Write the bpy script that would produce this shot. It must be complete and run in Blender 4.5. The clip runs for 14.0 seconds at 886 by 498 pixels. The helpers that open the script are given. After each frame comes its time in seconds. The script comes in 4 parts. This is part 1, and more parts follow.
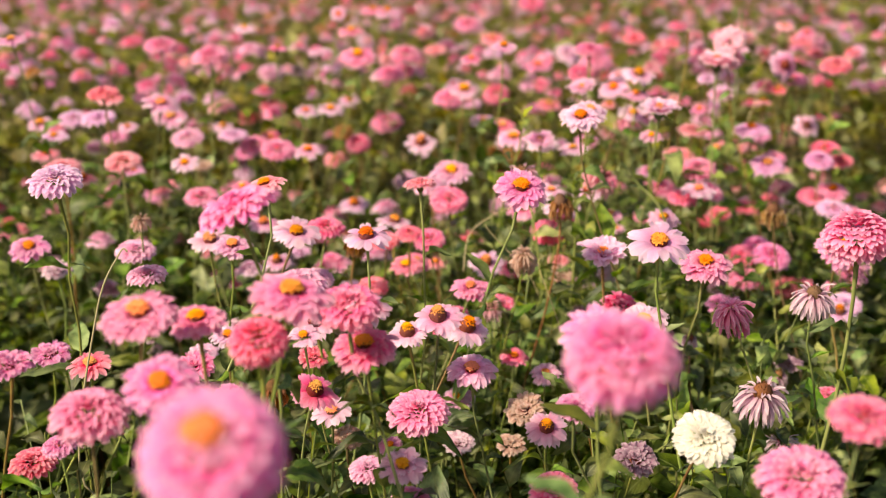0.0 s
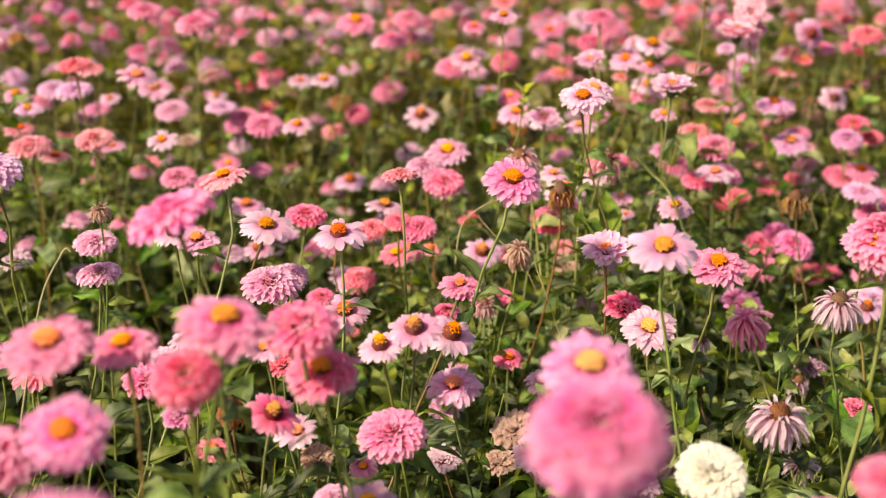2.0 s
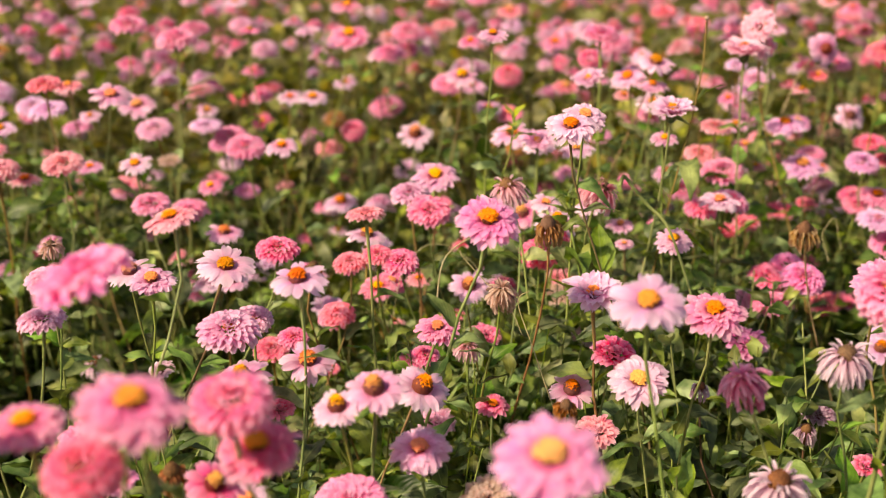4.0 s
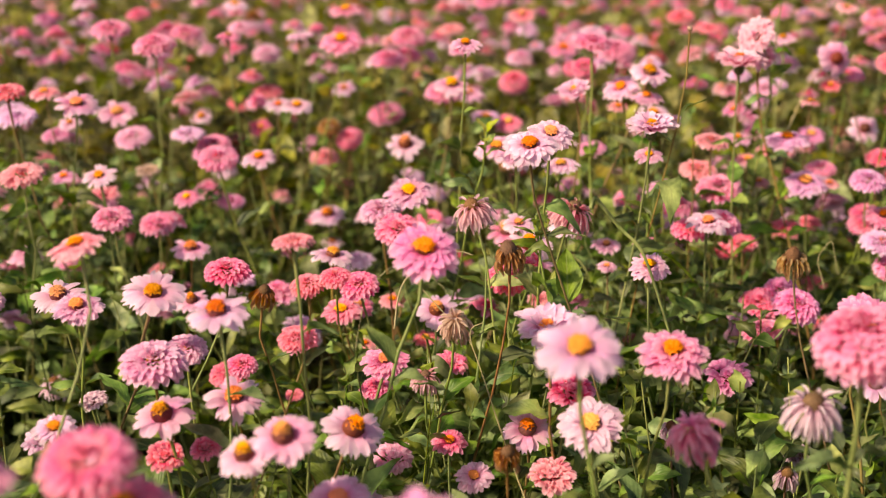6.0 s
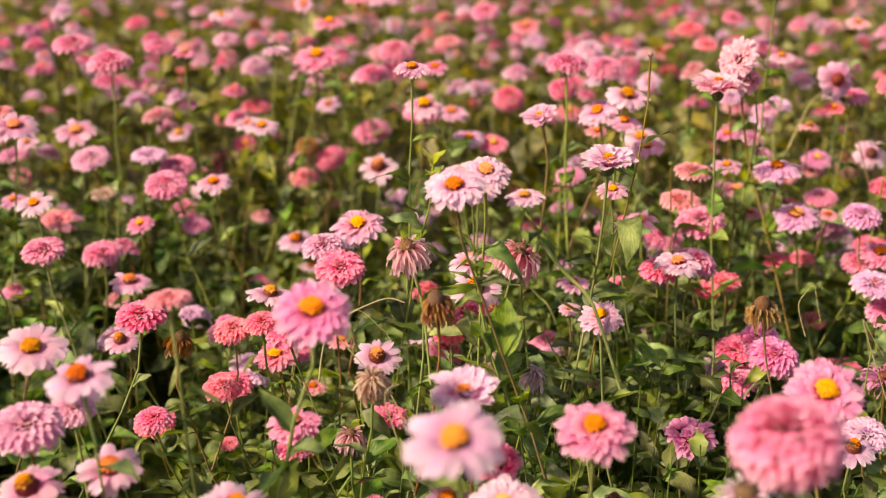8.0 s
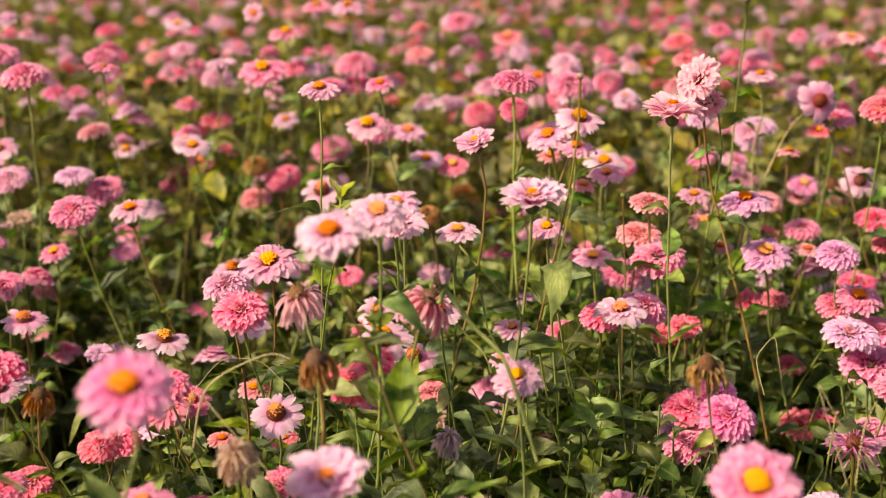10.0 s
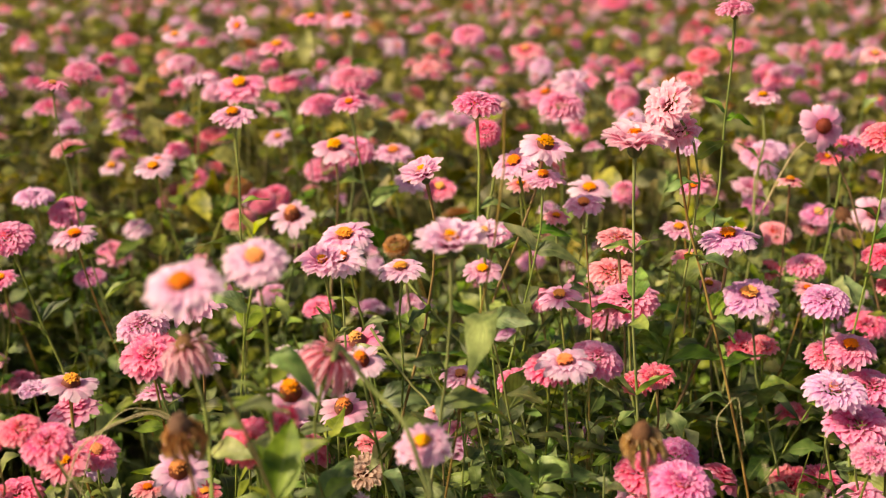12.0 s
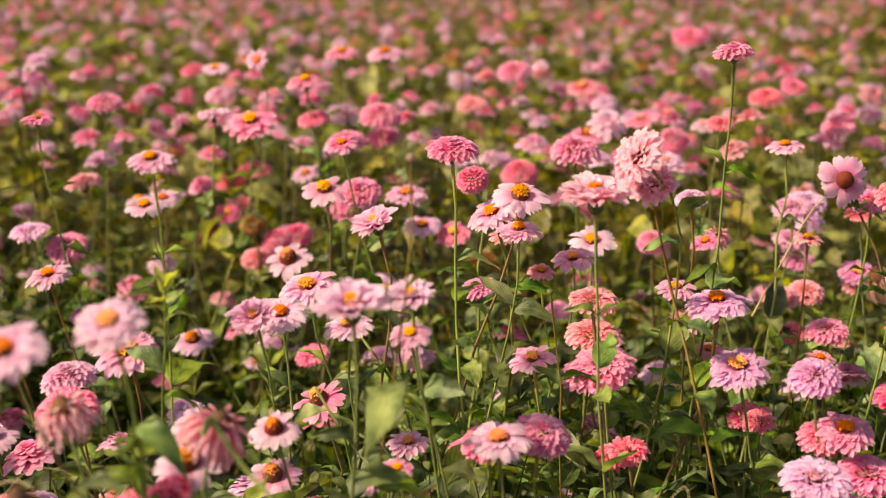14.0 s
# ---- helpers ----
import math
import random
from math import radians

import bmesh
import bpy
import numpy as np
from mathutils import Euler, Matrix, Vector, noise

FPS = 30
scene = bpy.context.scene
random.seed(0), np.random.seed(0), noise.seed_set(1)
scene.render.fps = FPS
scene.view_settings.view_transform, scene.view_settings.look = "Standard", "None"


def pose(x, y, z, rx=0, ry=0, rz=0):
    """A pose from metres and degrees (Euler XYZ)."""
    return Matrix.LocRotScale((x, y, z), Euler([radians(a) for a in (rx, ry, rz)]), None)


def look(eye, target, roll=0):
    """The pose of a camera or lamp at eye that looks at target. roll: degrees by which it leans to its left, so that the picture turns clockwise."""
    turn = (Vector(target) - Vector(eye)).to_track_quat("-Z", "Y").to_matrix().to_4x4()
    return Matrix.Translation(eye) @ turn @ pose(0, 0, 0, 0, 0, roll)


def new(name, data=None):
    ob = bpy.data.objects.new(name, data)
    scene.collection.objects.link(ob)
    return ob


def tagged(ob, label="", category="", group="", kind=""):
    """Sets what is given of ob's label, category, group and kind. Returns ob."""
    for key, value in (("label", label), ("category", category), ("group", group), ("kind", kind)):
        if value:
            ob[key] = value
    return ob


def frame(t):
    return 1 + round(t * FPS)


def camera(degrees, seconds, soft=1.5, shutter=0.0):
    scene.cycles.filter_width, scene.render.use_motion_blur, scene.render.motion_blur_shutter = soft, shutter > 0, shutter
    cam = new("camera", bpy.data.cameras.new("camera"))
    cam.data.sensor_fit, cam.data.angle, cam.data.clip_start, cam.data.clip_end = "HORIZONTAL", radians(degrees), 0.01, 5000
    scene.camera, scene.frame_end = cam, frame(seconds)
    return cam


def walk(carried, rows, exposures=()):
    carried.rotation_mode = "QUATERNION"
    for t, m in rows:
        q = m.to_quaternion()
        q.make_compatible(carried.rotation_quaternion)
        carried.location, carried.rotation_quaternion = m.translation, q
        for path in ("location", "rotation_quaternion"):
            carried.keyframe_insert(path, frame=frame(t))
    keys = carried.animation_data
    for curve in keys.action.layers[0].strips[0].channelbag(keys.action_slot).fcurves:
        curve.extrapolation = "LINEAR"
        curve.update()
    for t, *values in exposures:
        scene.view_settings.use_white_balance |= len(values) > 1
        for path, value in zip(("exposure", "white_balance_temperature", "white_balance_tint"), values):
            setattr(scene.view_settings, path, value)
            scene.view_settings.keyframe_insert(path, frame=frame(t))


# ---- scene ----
cam = camera(38.1, 14.0, soft=1.1)
# a wide-open lens with one fixed focus
cam.data.dof.use_dof = True
cam.data.dof.focus_distance = 1.34
cam.data.dof.aperture_fstop = 4.1
METRES, EYE, TILT, LEAN, TURN = 1.2, 1.12, -14.0, 0.0, 0.0
ROWS = [
    (0.0, 0.0, 0.0, 0.0, 0.0, 0.0, -0.0),
    (0.5, 0.0112, 0.0272, 0.0067, 0.26, -0.12, -0.07),
    (1.0, 0.0189, 0.0599, 0.014, 0.55, -0.57, -0.18),
    (1.5, 0.0258, 0.089, 0.0215, 0.77, -1.31, -0.19),
    (2.0, 0.0345, 0.1218, 0.0344, 1.05, -1.89, -0.26),
    (2.5, 0.04, 0.1517, 0.0454, 1.28, -1.86, -0.28),
    (5.0, 0.1085, 0.2482, 0.0753, 2.96, -1.83, -0.61),
    (5.5, 0.1288, 0.2691, 0.0797, 3.58, -1.92, -0.78),
    (6.0, 0.1507, 0.2953, 0.0877, 4.16, -1.89, -0.95),
    (6.5, 0.1722, 0.3188, 0.0994, 4.73, -1.86, -1.07),
    (7.0, 0.1966, 0.3482, 0.1094, 5.32, -1.88, -1.21),
    (9.5, 0.2993, 0.514, 0.1464, 7.27, -1.71, -1.87),
    (10.0, 0.32, 0.5561, 0.1538, 7.5, -1.63, -2.0),
    (10.5, 0.338, 0.585, 0.159, 7.82, -1.67, -2.05),
    (11.0, 0.3613, 0.6177, 0.1681, 8.46, -1.64, -2.15),
    (11.5, 0.3863, 0.6476, 0.1774, 9.54, -1.65, -2.39),
    (12.0, 0.4188, 0.677, 0.1846, 10.93, -1.51, -2.73),
    (12.5, 0.4569, 0.709, 0.1923, 12.56, -1.37, -3.13),
    (13.0, 0.4883, 0.7376, 0.198, 14.13, -1.42, -3.69),
    (13.5, 0.5161, 0.7602, 0.2068, 15.55, -1.26, -4.02),
    (14.0, 0.5405, 0.7886, 0.2147, 16.8, -0.61, -4.33),
]
walk(cam, [(t, pose(0, 0, EYE, TILT, LEAN, TURN) @ pose(METRES * x, METRES * y, METRES * z, 90 + pitch, roll, yaw)) for t, x, y, z, yaw, pitch, roll in ROWS],
     exposures=((0.0, 0.47, 7250, 13), (6.0, 0.42, 7520, 12), (14.0, 0.41, 7900, 10)))

# ---- light: a low warm sun in a hazy sky ----
SUN_ELEV, SUN_AZ = 42.0, -124.0     # degrees; azimuth from +y towards +x
world = bpy.data.worlds.new("sky")
scene.world = world
world.use_nodes = True
wt = world.node_tree
sky = wt.nodes.new("ShaderNodeTexSky")
sky.sky_type = 'NISHITA'
sky.sun_disc = False
sky.sun_elevation = radians(SUN_ELEV)
sky.sun_rotation = radians(SUN_AZ)
sky.dust_density = 3.0
wt.links.new(sky.outputs["Color"], wt.nodes["Background"].inputs["Color"])
wt.nodes["Background"].inputs["Strength"].default_value = 0.088

sun_data = bpy.data.lights.new("sun", 'SUN')
sun_data.energy, sun_data.angle, sun_data.color = 5.0, radians(3.5), (1.0, 0.84, 0.67)
sun = new("sun", sun_data)
SUN_DIR = Vector((math.sin(radians(SUN_AZ)) * math.cos(radians(SUN_ELEV)),
                  math.cos(radians(SUN_AZ)) * math.cos(radians(SUN_ELEV)), math.sin(radians(SUN_ELEV))))
sun.matrix_world = look(SUN_DIR * 20, (0, 0, 0))

rng = random.Random(7)
nrng = np.random.default_rng(11)


# ---- materials ----
def base_material(name, translucent, roughness, specular=0.3):
    m = bpy.data.materials.new(name)
    m.use_nodes = True
    nt = m.node_tree
    for n in list(nt.nodes):
        nt.nodes.remove(n)
    out = nt.nodes.new("ShaderNodeOutputMaterial")
    bsdf = nt.nodes.new("ShaderNodeBsdfPrincipled")
    bsdf.inputs["Roughness"].default_value = roughness
    bsdf.inputs["Specular IOR Level"].default_value = specular
    if translucent > 0:
        tr = nt.nodes.new("ShaderNodeBsdfTranslucent")
        mix = nt.nodes.new("ShaderNodeMixShader")
        mix.inputs[0].default_value = translucent
        nt.links.new(bsdf.outputs[0], mix.inputs[1])
        nt.links.new(tr.outputs[0], mix.inputs[2])
        nt.links.new(mix.outputs[0], out.inputs["Surface"])
    else:
        tr = None
        nt.links.new(bsdf.outputs[0], out.inputs["Surface"])
    return m, nt, bsdf, tr


def node(nt, kind, **values):
    n = nt.nodes.new(kind)
    for key, v in values.items():
        n.inputs[key.replace("_", " ")].default_value = v
    return n


def mixed(nt, fac, a, b, blend='MIX'):
    n = nt.nodes.new("ShaderNodeMix")
    n.data_type, n.blend_type = 'RGBA', blend
    for i, v in ((0, fac), (6, a), (7, b)):
        if isinstance(v, (int, float)):
            n.inputs[i].default_value = v
        elif isinstance(v, tuple):
            n.inputs[i].default_value = (*v, 1)
        else:
            nt.links.new(v, n.inputs[i])
    return n.outputs[2]


def ramp(nt, fac, stops):
    n = nt.nodes.new("ShaderNodeValToRGB")
    el = n.color_ramp.elements
    while len(el) < len(stops):
        el.new(0.5)
    for e, (p, c) in zip(el, stops):
        e.position, e.color = p, (*c, 1)
    nt.links.new(fac, n.inputs[0])
    return n.outputs[0]


def varied(nt, colour, island, hue=0.02, sat=0.2, val=0.25):
    """Colour shifted a little per object or per loose piece."""
    if island:
        r = nt.nodes.new("ShaderNodeNewGeometry").outputs["Random Per Island"]
    else:
        r = nt.nodes.new("ShaderNodeObjectInfo").outputs["Random"]
    hsv = nt.nodes.new("ShaderNodeHueSaturation")
    white = nt.nodes.new("ShaderNodeTexWhiteNoise")
    white.noise_dimensions = '1D'
    nt.links.new(r, white.inputs["W"])
    sep = nt.nodes.new("ShaderNodeSeparateColor")
    nt.links.new(white.outputs["Color"], sep.inputs[0])
    for k, (sock, mid, amp) in enumerate((("Hue", 0.5, hue), ("Saturation", 1.0, sat), ("Value", 1.0, val))):
        mr = nt.nodes.new("ShaderNodeMapRange")
        mr.inputs["To Min"].default_value, mr.inputs["To Max"].default_value = mid - amp, mid + amp
        nt.links.new(sep.outputs[k], mr.inputs["Value"])
        nt.links.new(mr.outputs[0], hsv.inputs[sock])
    nt.links.new(colour, hsv.inputs["Color"])
    return hsv.outputs[0]


def petal_material(name, base, mid, tip, island=False, translucent=0.50, dry=0.0):
    """Petal: colour runs from base to tip, fine lengthwise veins, a few brown flecks."""
    m, nt, bsdf, tr = base_material(name, translucent, 0.62, 0.2)
    uv = nt.nodes.new("ShaderNodeUVMap")
    sep = nt.nodes.new("ShaderNodeSeparateXYZ")
    nt.links.new(uv.outputs[0], sep.inputs[0])
    rim = tuple(min(0.92, c * 0.72 + 0.25) for c in tip)
    col = ramp(nt, sep.outputs["Y"], ((0.0, base), (0.42, mid), (0.86, tip), (1.0, rim)))
    mp = nt.nodes.new("ShaderNodeMapping")
    mp.inputs["Scale"].default_value = (14, 1.2, 1)
    nt.links.new(uv.outputs[0], mp.inputs["Vector"])
    streak = node(nt, "ShaderNodeTexNoise", Scale=2.0, Detail=3.0)
    nt.links.new(mp.outputs[0], streak.inputs["Vector"])
    col = mixed(nt, ramp(nt, streak.outputs["Fac"], ((0.35, (0, 0, 0)), (0.75, (0.42, 0.42, 0.42)))), col, base)
    geo = nt.nodes.new("ShaderNodeNewGeometry")
    fleck = node(nt, "ShaderNodeTexNoise", Scale=260.0, Detail=2.0)
    nt.links.new(geo.outputs["Position"], fleck.inputs["Vector"])
    lo = 0.74 - 0.28 * dry
    col = mixed(nt, ramp(nt, fleck.outputs["Fac"], ((lo, (0, 0, 0)), (lo + 0.1, (0.6, 0.6, 0.6)))), col, (0.30, 0.15, 0.08))
    col = varied(nt, col, island, 0.012, 0.16, 0.10)
    nt.links.new(col, bsdf.inputs["Base Color"])
    deep = node(nt, "ShaderNodeHueSaturation", Saturation=1.05, Value=1.03)
    nt.links.new(col, deep.inputs["Color"])
    nt.links.new(deep.outputs[0], tr.inputs["Color"])
    bump = node(nt, "ShaderNodeBump", Strength=0.25, Distance=0.001)
    nt.links.new(streak.outputs["Fac"], bump.inputs["Height"])
    nt.links.new(bump.outputs[0], bsdf.inputs["Normal"])
    return m


def leaf_material(name, dark, light, island):
    """Leaf: pale midrib and side veins, mottled green, thin enough to let light through."""
    m, nt, bsdf, tr = base_material(name, 0.40, 0.47, 0.42)
    uv = nt.nodes.new("ShaderNodeUVMap")
    sep = nt.nodes.new("ShaderNodeSeparateXYZ")
    nt.links.new(uv.outputs[0], sep.inputs[0])
    geo = nt.nodes.new("ShaderNodeNewGeometry")
    blotch = node(nt, "ShaderNodeTexNoise", Scale=45.0, Detail=4.0)
    nt.links.new(geo.outputs["Position"], blotch.inputs["Vector"])
    col = mixed(nt, ramp(nt, blotch.outputs["Fac"], ((0.35, (0, 0, 0)), (0.7, (1, 1, 1)))), dark, light)
    col = varied(nt, col, island, 0.035, 0.28, 0.6)
    # midrib along the middle of the blade
    off = nt.nodes.new("ShaderNodeMath")
    off.operation = 'SUBTRACT'
    off.inputs[1].default_value = 0.5
    nt.links.new(sep.outputs["X"], off.inputs[0])
    ab = nt.nodes.new("ShaderNodeMath")
    ab.operation = 'ABSOLUTE'
    nt.links.new(off.outputs[0], ab.inputs[0])
    # side veins slant from the rib
    add = nt.nodes.new("ShaderNodeMath")
    add.operation = 'SUBTRACT'
    nt.links.new(sep.outputs["Y"], add.inputs[0])
    nt.links.new(ab.outputs[0], add.inputs[1])
    sn = nt.nodes.new("ShaderNodeMath")
    sn.operation = 'SINE'
    mul = nt.nodes.new("ShaderNodeMath")
    mul.operation = 'MULTIPLY'
    mul.inputs[1].default_value = 45.0
    nt.links.new(add.outputs[0], mul.inputs[0])
    nt.links.new(mul.outputs[0], sn.inputs[0])
    vein = ramp(nt, sn.outputs[0], ((0.9, (0, 0, 0)), (1.0, (0.10, 0.10, 0.10))))
    rib = ramp(nt, ab.outputs[0], ((0.0, (0.5, 0.5, 0.5)), (0.05, (0, 0, 0))))
    col = mixed(nt, vein, col, (0.20, 0.26, 0.09))
    col = mixed(nt, rib, col, (0.26, 0.32, 0.12))
    nt.links.new(col, bsdf.inputs["Base Color"])
    # light through a blade is yellower and deeper than light off it
    glow = mixed(nt, 1.0, col, (1.10, 1.12, 0.50), 'MULTIPLY')
    nt.links.new(glow, tr.inputs["Color"])
    bump = node(nt, "ShaderNodeBump", Strength=0.2, Distance=0.0006)
    nt.links.new(sn.outputs[0], bump.inputs["Height"])
    nt.links.new(bump.outputs[0], bsdf.inputs["Normal"])
    return m


def grained_material(name, a, b, scale, roughness=0.6, island=False, bump_depth=0.001, stretch=(1, 1, 1), translucent=0.0):
    m, nt, bsdf, tr = base_material(name, translucent, roughness)
    geo = nt.nodes.new("ShaderNodeNewGeometry")
    mp = nt.nodes.new("ShaderNodeMapping")
    mp.inputs["Scale"].default_value = stretch
    nt.links.new(geo.outputs["Position"], mp.inputs["Vector"])
    n1 = node(nt, "ShaderNodeTexNoise", Scale=scale, Detail=5.0)
    n2 = node(nt, "ShaderNodeTexNoise", Scale=scale * 0.13, Detail=2.0)
    for n in (n1, n2):
        nt.links.new(mp.outputs[0], n.inputs["Vector"])
    col = mixed(nt, ramp(nt, n1.outputs["Fac"], ((0.3, (0, 0, 0)), (0.7, (1, 1, 1)))), a, b)
    col = mixed(nt, ramp(nt, n2.outputs["Fac"], ((0.35, (0, 0, 0)), (0.7, (0.5, 0.5, 0.5)))), col, a)
    col = varied(nt, col, island, 0.02, 0.15, 0.2)
    nt.links.new(col, bsdf.inputs["Base Color"])
    if tr:
        nt.links.new(col, tr.inputs["Color"])
    bump = node(nt, "ShaderNodeBump", Strength=0.5, Distance=bump_depth)
    nt.links.new(n1.outputs["Fac"], bump.inputs["Height"])
    nt.links.new(bump.outputs[0], bsdf.inputs["Normal"])
    return m


# petal pigments: base, middle, tip
PIGMENT = {
    "pink": ((0.80, 0.12, 0.31), (0.89, 0.30, 0.52), (0.92, 0.49, 0.70)),
    "rose": ((0.82, 0.09, 0.22), (0.91, 0.21, 0.41), (0.93, 0.39, 0.60)),
    "hot_coral": ((0.88, 0.06, 0.17), (0.94, 0.17, 0.35), (0.95, 0.36, 0.55)),
    "bright_pink": ((0.86, 0.12, 0.36), (0.93, 0.29, 0.60), (0.95, 0.48, 0.79)),
    "coral": ((0.82, 0.09, 0.17), (0.90, 0.22, 0.33), (0.92, 0.40, 0.51)),
    "salmon": ((0.81, 0.19, 0.26), (0.90, 0.38, 0.46), (0.92, 0.55, 0.62)),
    "lilac": ((0.72, 0.31, 0.57), (0.84, 0.54, 0.76), (0.88, 0.69, 0.88)),
    "pale_pink": ((0.78, 0.24, 0.45), (0.86, 0.48, 0.68), (0.90, 0.64, 0.82)),
    "blush": ((0.77, 0.36, 0.54), (0.87, 0.59, 0.76), (0.91, 0.73, 0.88)),
    "shell": ((0.78, 0.27, 0.40), (0.89, 0.50, 0.63), (0.92, 0.66, 0.77)),
    "orchid": ((0.70, 0.21, 0.50), (0.83, 0.41, 0.69), (0.88, 0.58, 0.83)),
    "mauve": ((0.66, 0.16, 0.38), (0.80, 0.32, 0.57), (0.87, 0.48, 0.72)),
    "dusty": ((0.50, 0.26, 0.36), (0.76, 0.56, 0.67), (0.87, 0.75, 0.83)),
    "withered": ((0.50, 0.18, 0.20), (0.72, 0.40, 0.46), (0.82, 0.58, 0.66)),
    "plum": ((0.20, 0.08, 0.13), (0.40, 0.22, 0.33), (0.58, 0.42, 0.52)),
    "white": ((0.82, 0.79, 0.60), (0.88, 0.87, 0.78), (0.90, 0.90, 0.85)),
    "faded": ((0.62, 0.14, 0.20), (0.83, 0.34, 0.44), (0.88, 0.58, 0.66)),
    "tan": ((0.46, 0.28, 0.20), (0.62, 0.44, 0.36), (0.72, 0.56, 0.48)),
    "straw": ((0.26, 0.12, 0.045), (0.56, 0.35, 0.17), (0.72, 0.53, 0.32)),
    "rust": ((0.27, 0.09, 0.025), (0.54, 0.24, 0.07), (0.66, 0.38, 0.15)),
}
PETAL = {k: petal_material("petal_" + k, *c, dry={"dusty": 0.3, "tan": 0.55, "rust": 1.0, "straw": 0.7, "faded": 0.2}.get(k, 0.0)) for k, c in PIGMENT.items()}
FAR_PETAL = {k: petal_material("far_petal_" + k, *PIGMENT[k], island=True) for k in ("pink", "rose", "coral", "salmon", "lilac", "pale_pink", "mauve", "rust", "faded", "blush")}
M_LEAF = leaf_material("zinnia_leaf", (0.042, 0.082, 0.014), (0.290, 0.395, 0.110), False)
M_SHOOT = leaf_material("shoot_leaf", (0.025, 0.050, 0.008), (0.260, 0.340, 0.080), True)
# darker copy of shoot_leaf: shade under the blooms is put into its green
M_UNDER_SHADE = leaf_material("shaded_undergrowth_leaf", (0.018, 0.036, 0.006), (0.145, 0.195, 0.042), True)
M_PALE = leaf_material("pale_leaf", (0.080, 0.130, 0.028), (0.370, 0.455, 0.150), False)
M_PALE_SHOOT = leaf_material("pale_shoot_leaf", (0.055, 0.095, 0.018), (0.330, 0.415, 0.125), True)
M_LIME = leaf_material("young_leaf", (0.26, 0.34, 0.03), (0.50, 0.56, 0.08), False)
# olive far leaves, lightened in colour to stand in for backlight and lens glare
M_OLIVE = leaf_material("backlit_olive_leaf", (0.080, 0.092, 0.016), (0.350, 0.340, 0.080), True)
M_STEM = grained_material("stem", (0.14, 0.190, 0.045), (0.36, 0.41, 0.140), 120.0, 0.55, stretch=(1, 1, 0.15))
M_RUDDY_STEM = grained_material("ruddy_stem", (0.17, 0.095, 0.035), (0.33, 0.27, 0.09), 90.0, 0.6, stretch=(1, 1, 0.12))
M_DRYSTEM = grained_material("dry_stem", (0.16, 0.09, 0.035), (0.36, 0.22, 0.10), 120.0, 0.7, stretch=(1, 1, 0.15))
M_FAR_STEM = grained_material("far_stem", (0.07, 0.075, 0.018), (0.19, 0.175, 0.055), 60.0, 0.6, island=True)
M_CALYX = grained_material("calyx", (0.07, 0.10, 0.03), (0.18, 0.21, 0.07), 300.0, 0.6)
M_CONE = grained_material("cone", (0.09, 0.020, 0.020), (0.27, 0.065, 0.040), 900.0, 0.7)
M_FLORET = grained_material("floret", (0.78, 0.20, 0.006), (0.93, 0.385, 0.015), 700.0, 0.55, translucent=0.15)
M_FAR_FLORET = grained_material("far_floret", (0.66, 0.15, 0.010), (0.90, 0.36, 0.020), 300.0, 0.6, island=True)
M_DRYCONE = grained_material("dry_cone", (0.08, 0.035, 0.018), (0.24, 0.11, 0.05), 700.0, 0.8)
M_SOIL = grained_material("soil", (0.030, 0.022, 0.015), (0.085, 0.062, 0.040), 40.0, 0.95, bump_depth=0.02)


# ---- mesh helpers ----
class Skin:
    """Collects quads with a UV for each corner vertex."""
    def __init__(self):
        self.v, self.f, self.uv = [], [], []

    def grid(self, fn, nu, nv, m=None, wrap=False):
        start = len(self.v)
        for j in range(nv + 1):
            for i in range(nu + 1):
                u, w = i / nu, j / nv
                p = Vector(fn(u, w))
                self.v.append(tuple(m @ p) if m is not None else tuple(p))
                self.uv.append((u, w))
        for j in range(nv):
            for i in range(nu):
                a = start + j * (nu + 1) + i
                self.f.append((a, a + 1, a + nu + 2, a + nu + 1))
        return self

    def mesh(self, name, material=None, smooth=True):
        me = bpy.data.meshes.new(name)
        me.from_pydata(self.v, [], self.f)
        layer = me.uv_layers.new(name="UVMap")
        idx = np.empty(len(me.loops), dtype=np.int32)
        me.loops.foreach_get("vertex_index", idx)
        layer.data.foreach_set("uv", np.array(self.uv, dtype=np.float32)[idx].ravel())
        if smooth:
            me.polygons.foreach_set("use_smooth", np.ones(len(me.polygons), dtype=bool))
        if material:
            me.materials.append(material)
        me.update()
        return me


def rot(axis, deg):
    return Matrix.Rotation(radians(deg), 4, axis)


def petal_shape(length, width, droop, cup, notch, wave, phase):
    """A petal along +x from the origin, with a narrow foot and a blunt, notched tip."""
    def fn(u, w):
        s = u * 2 - 1
        foot = 0.38 + 0.62 * min(1, w / 0.55) ** 0.8
        tip = 1.0 if w < 0.62 else math.sqrt(max(0.06, 1 - ((w - 0.62) / 0.40) ** 2))
        half = width * foot * tip
        x = length * (w - notch * w ** 4 * (1 - abs(s)) * 0.6)
        y = half * s
        z = length * (0.10 * math.sin(w * math.pi) - droop * w * w) + cup * half * s * s
        z += wave * length * (math.sin(phase + s * 3.0 + w * 4.0) + 0.6 * math.sin(phase * 2.3 + s * 6.5 - w * 3.0)) * w
        return (x, y, z)
    return fn


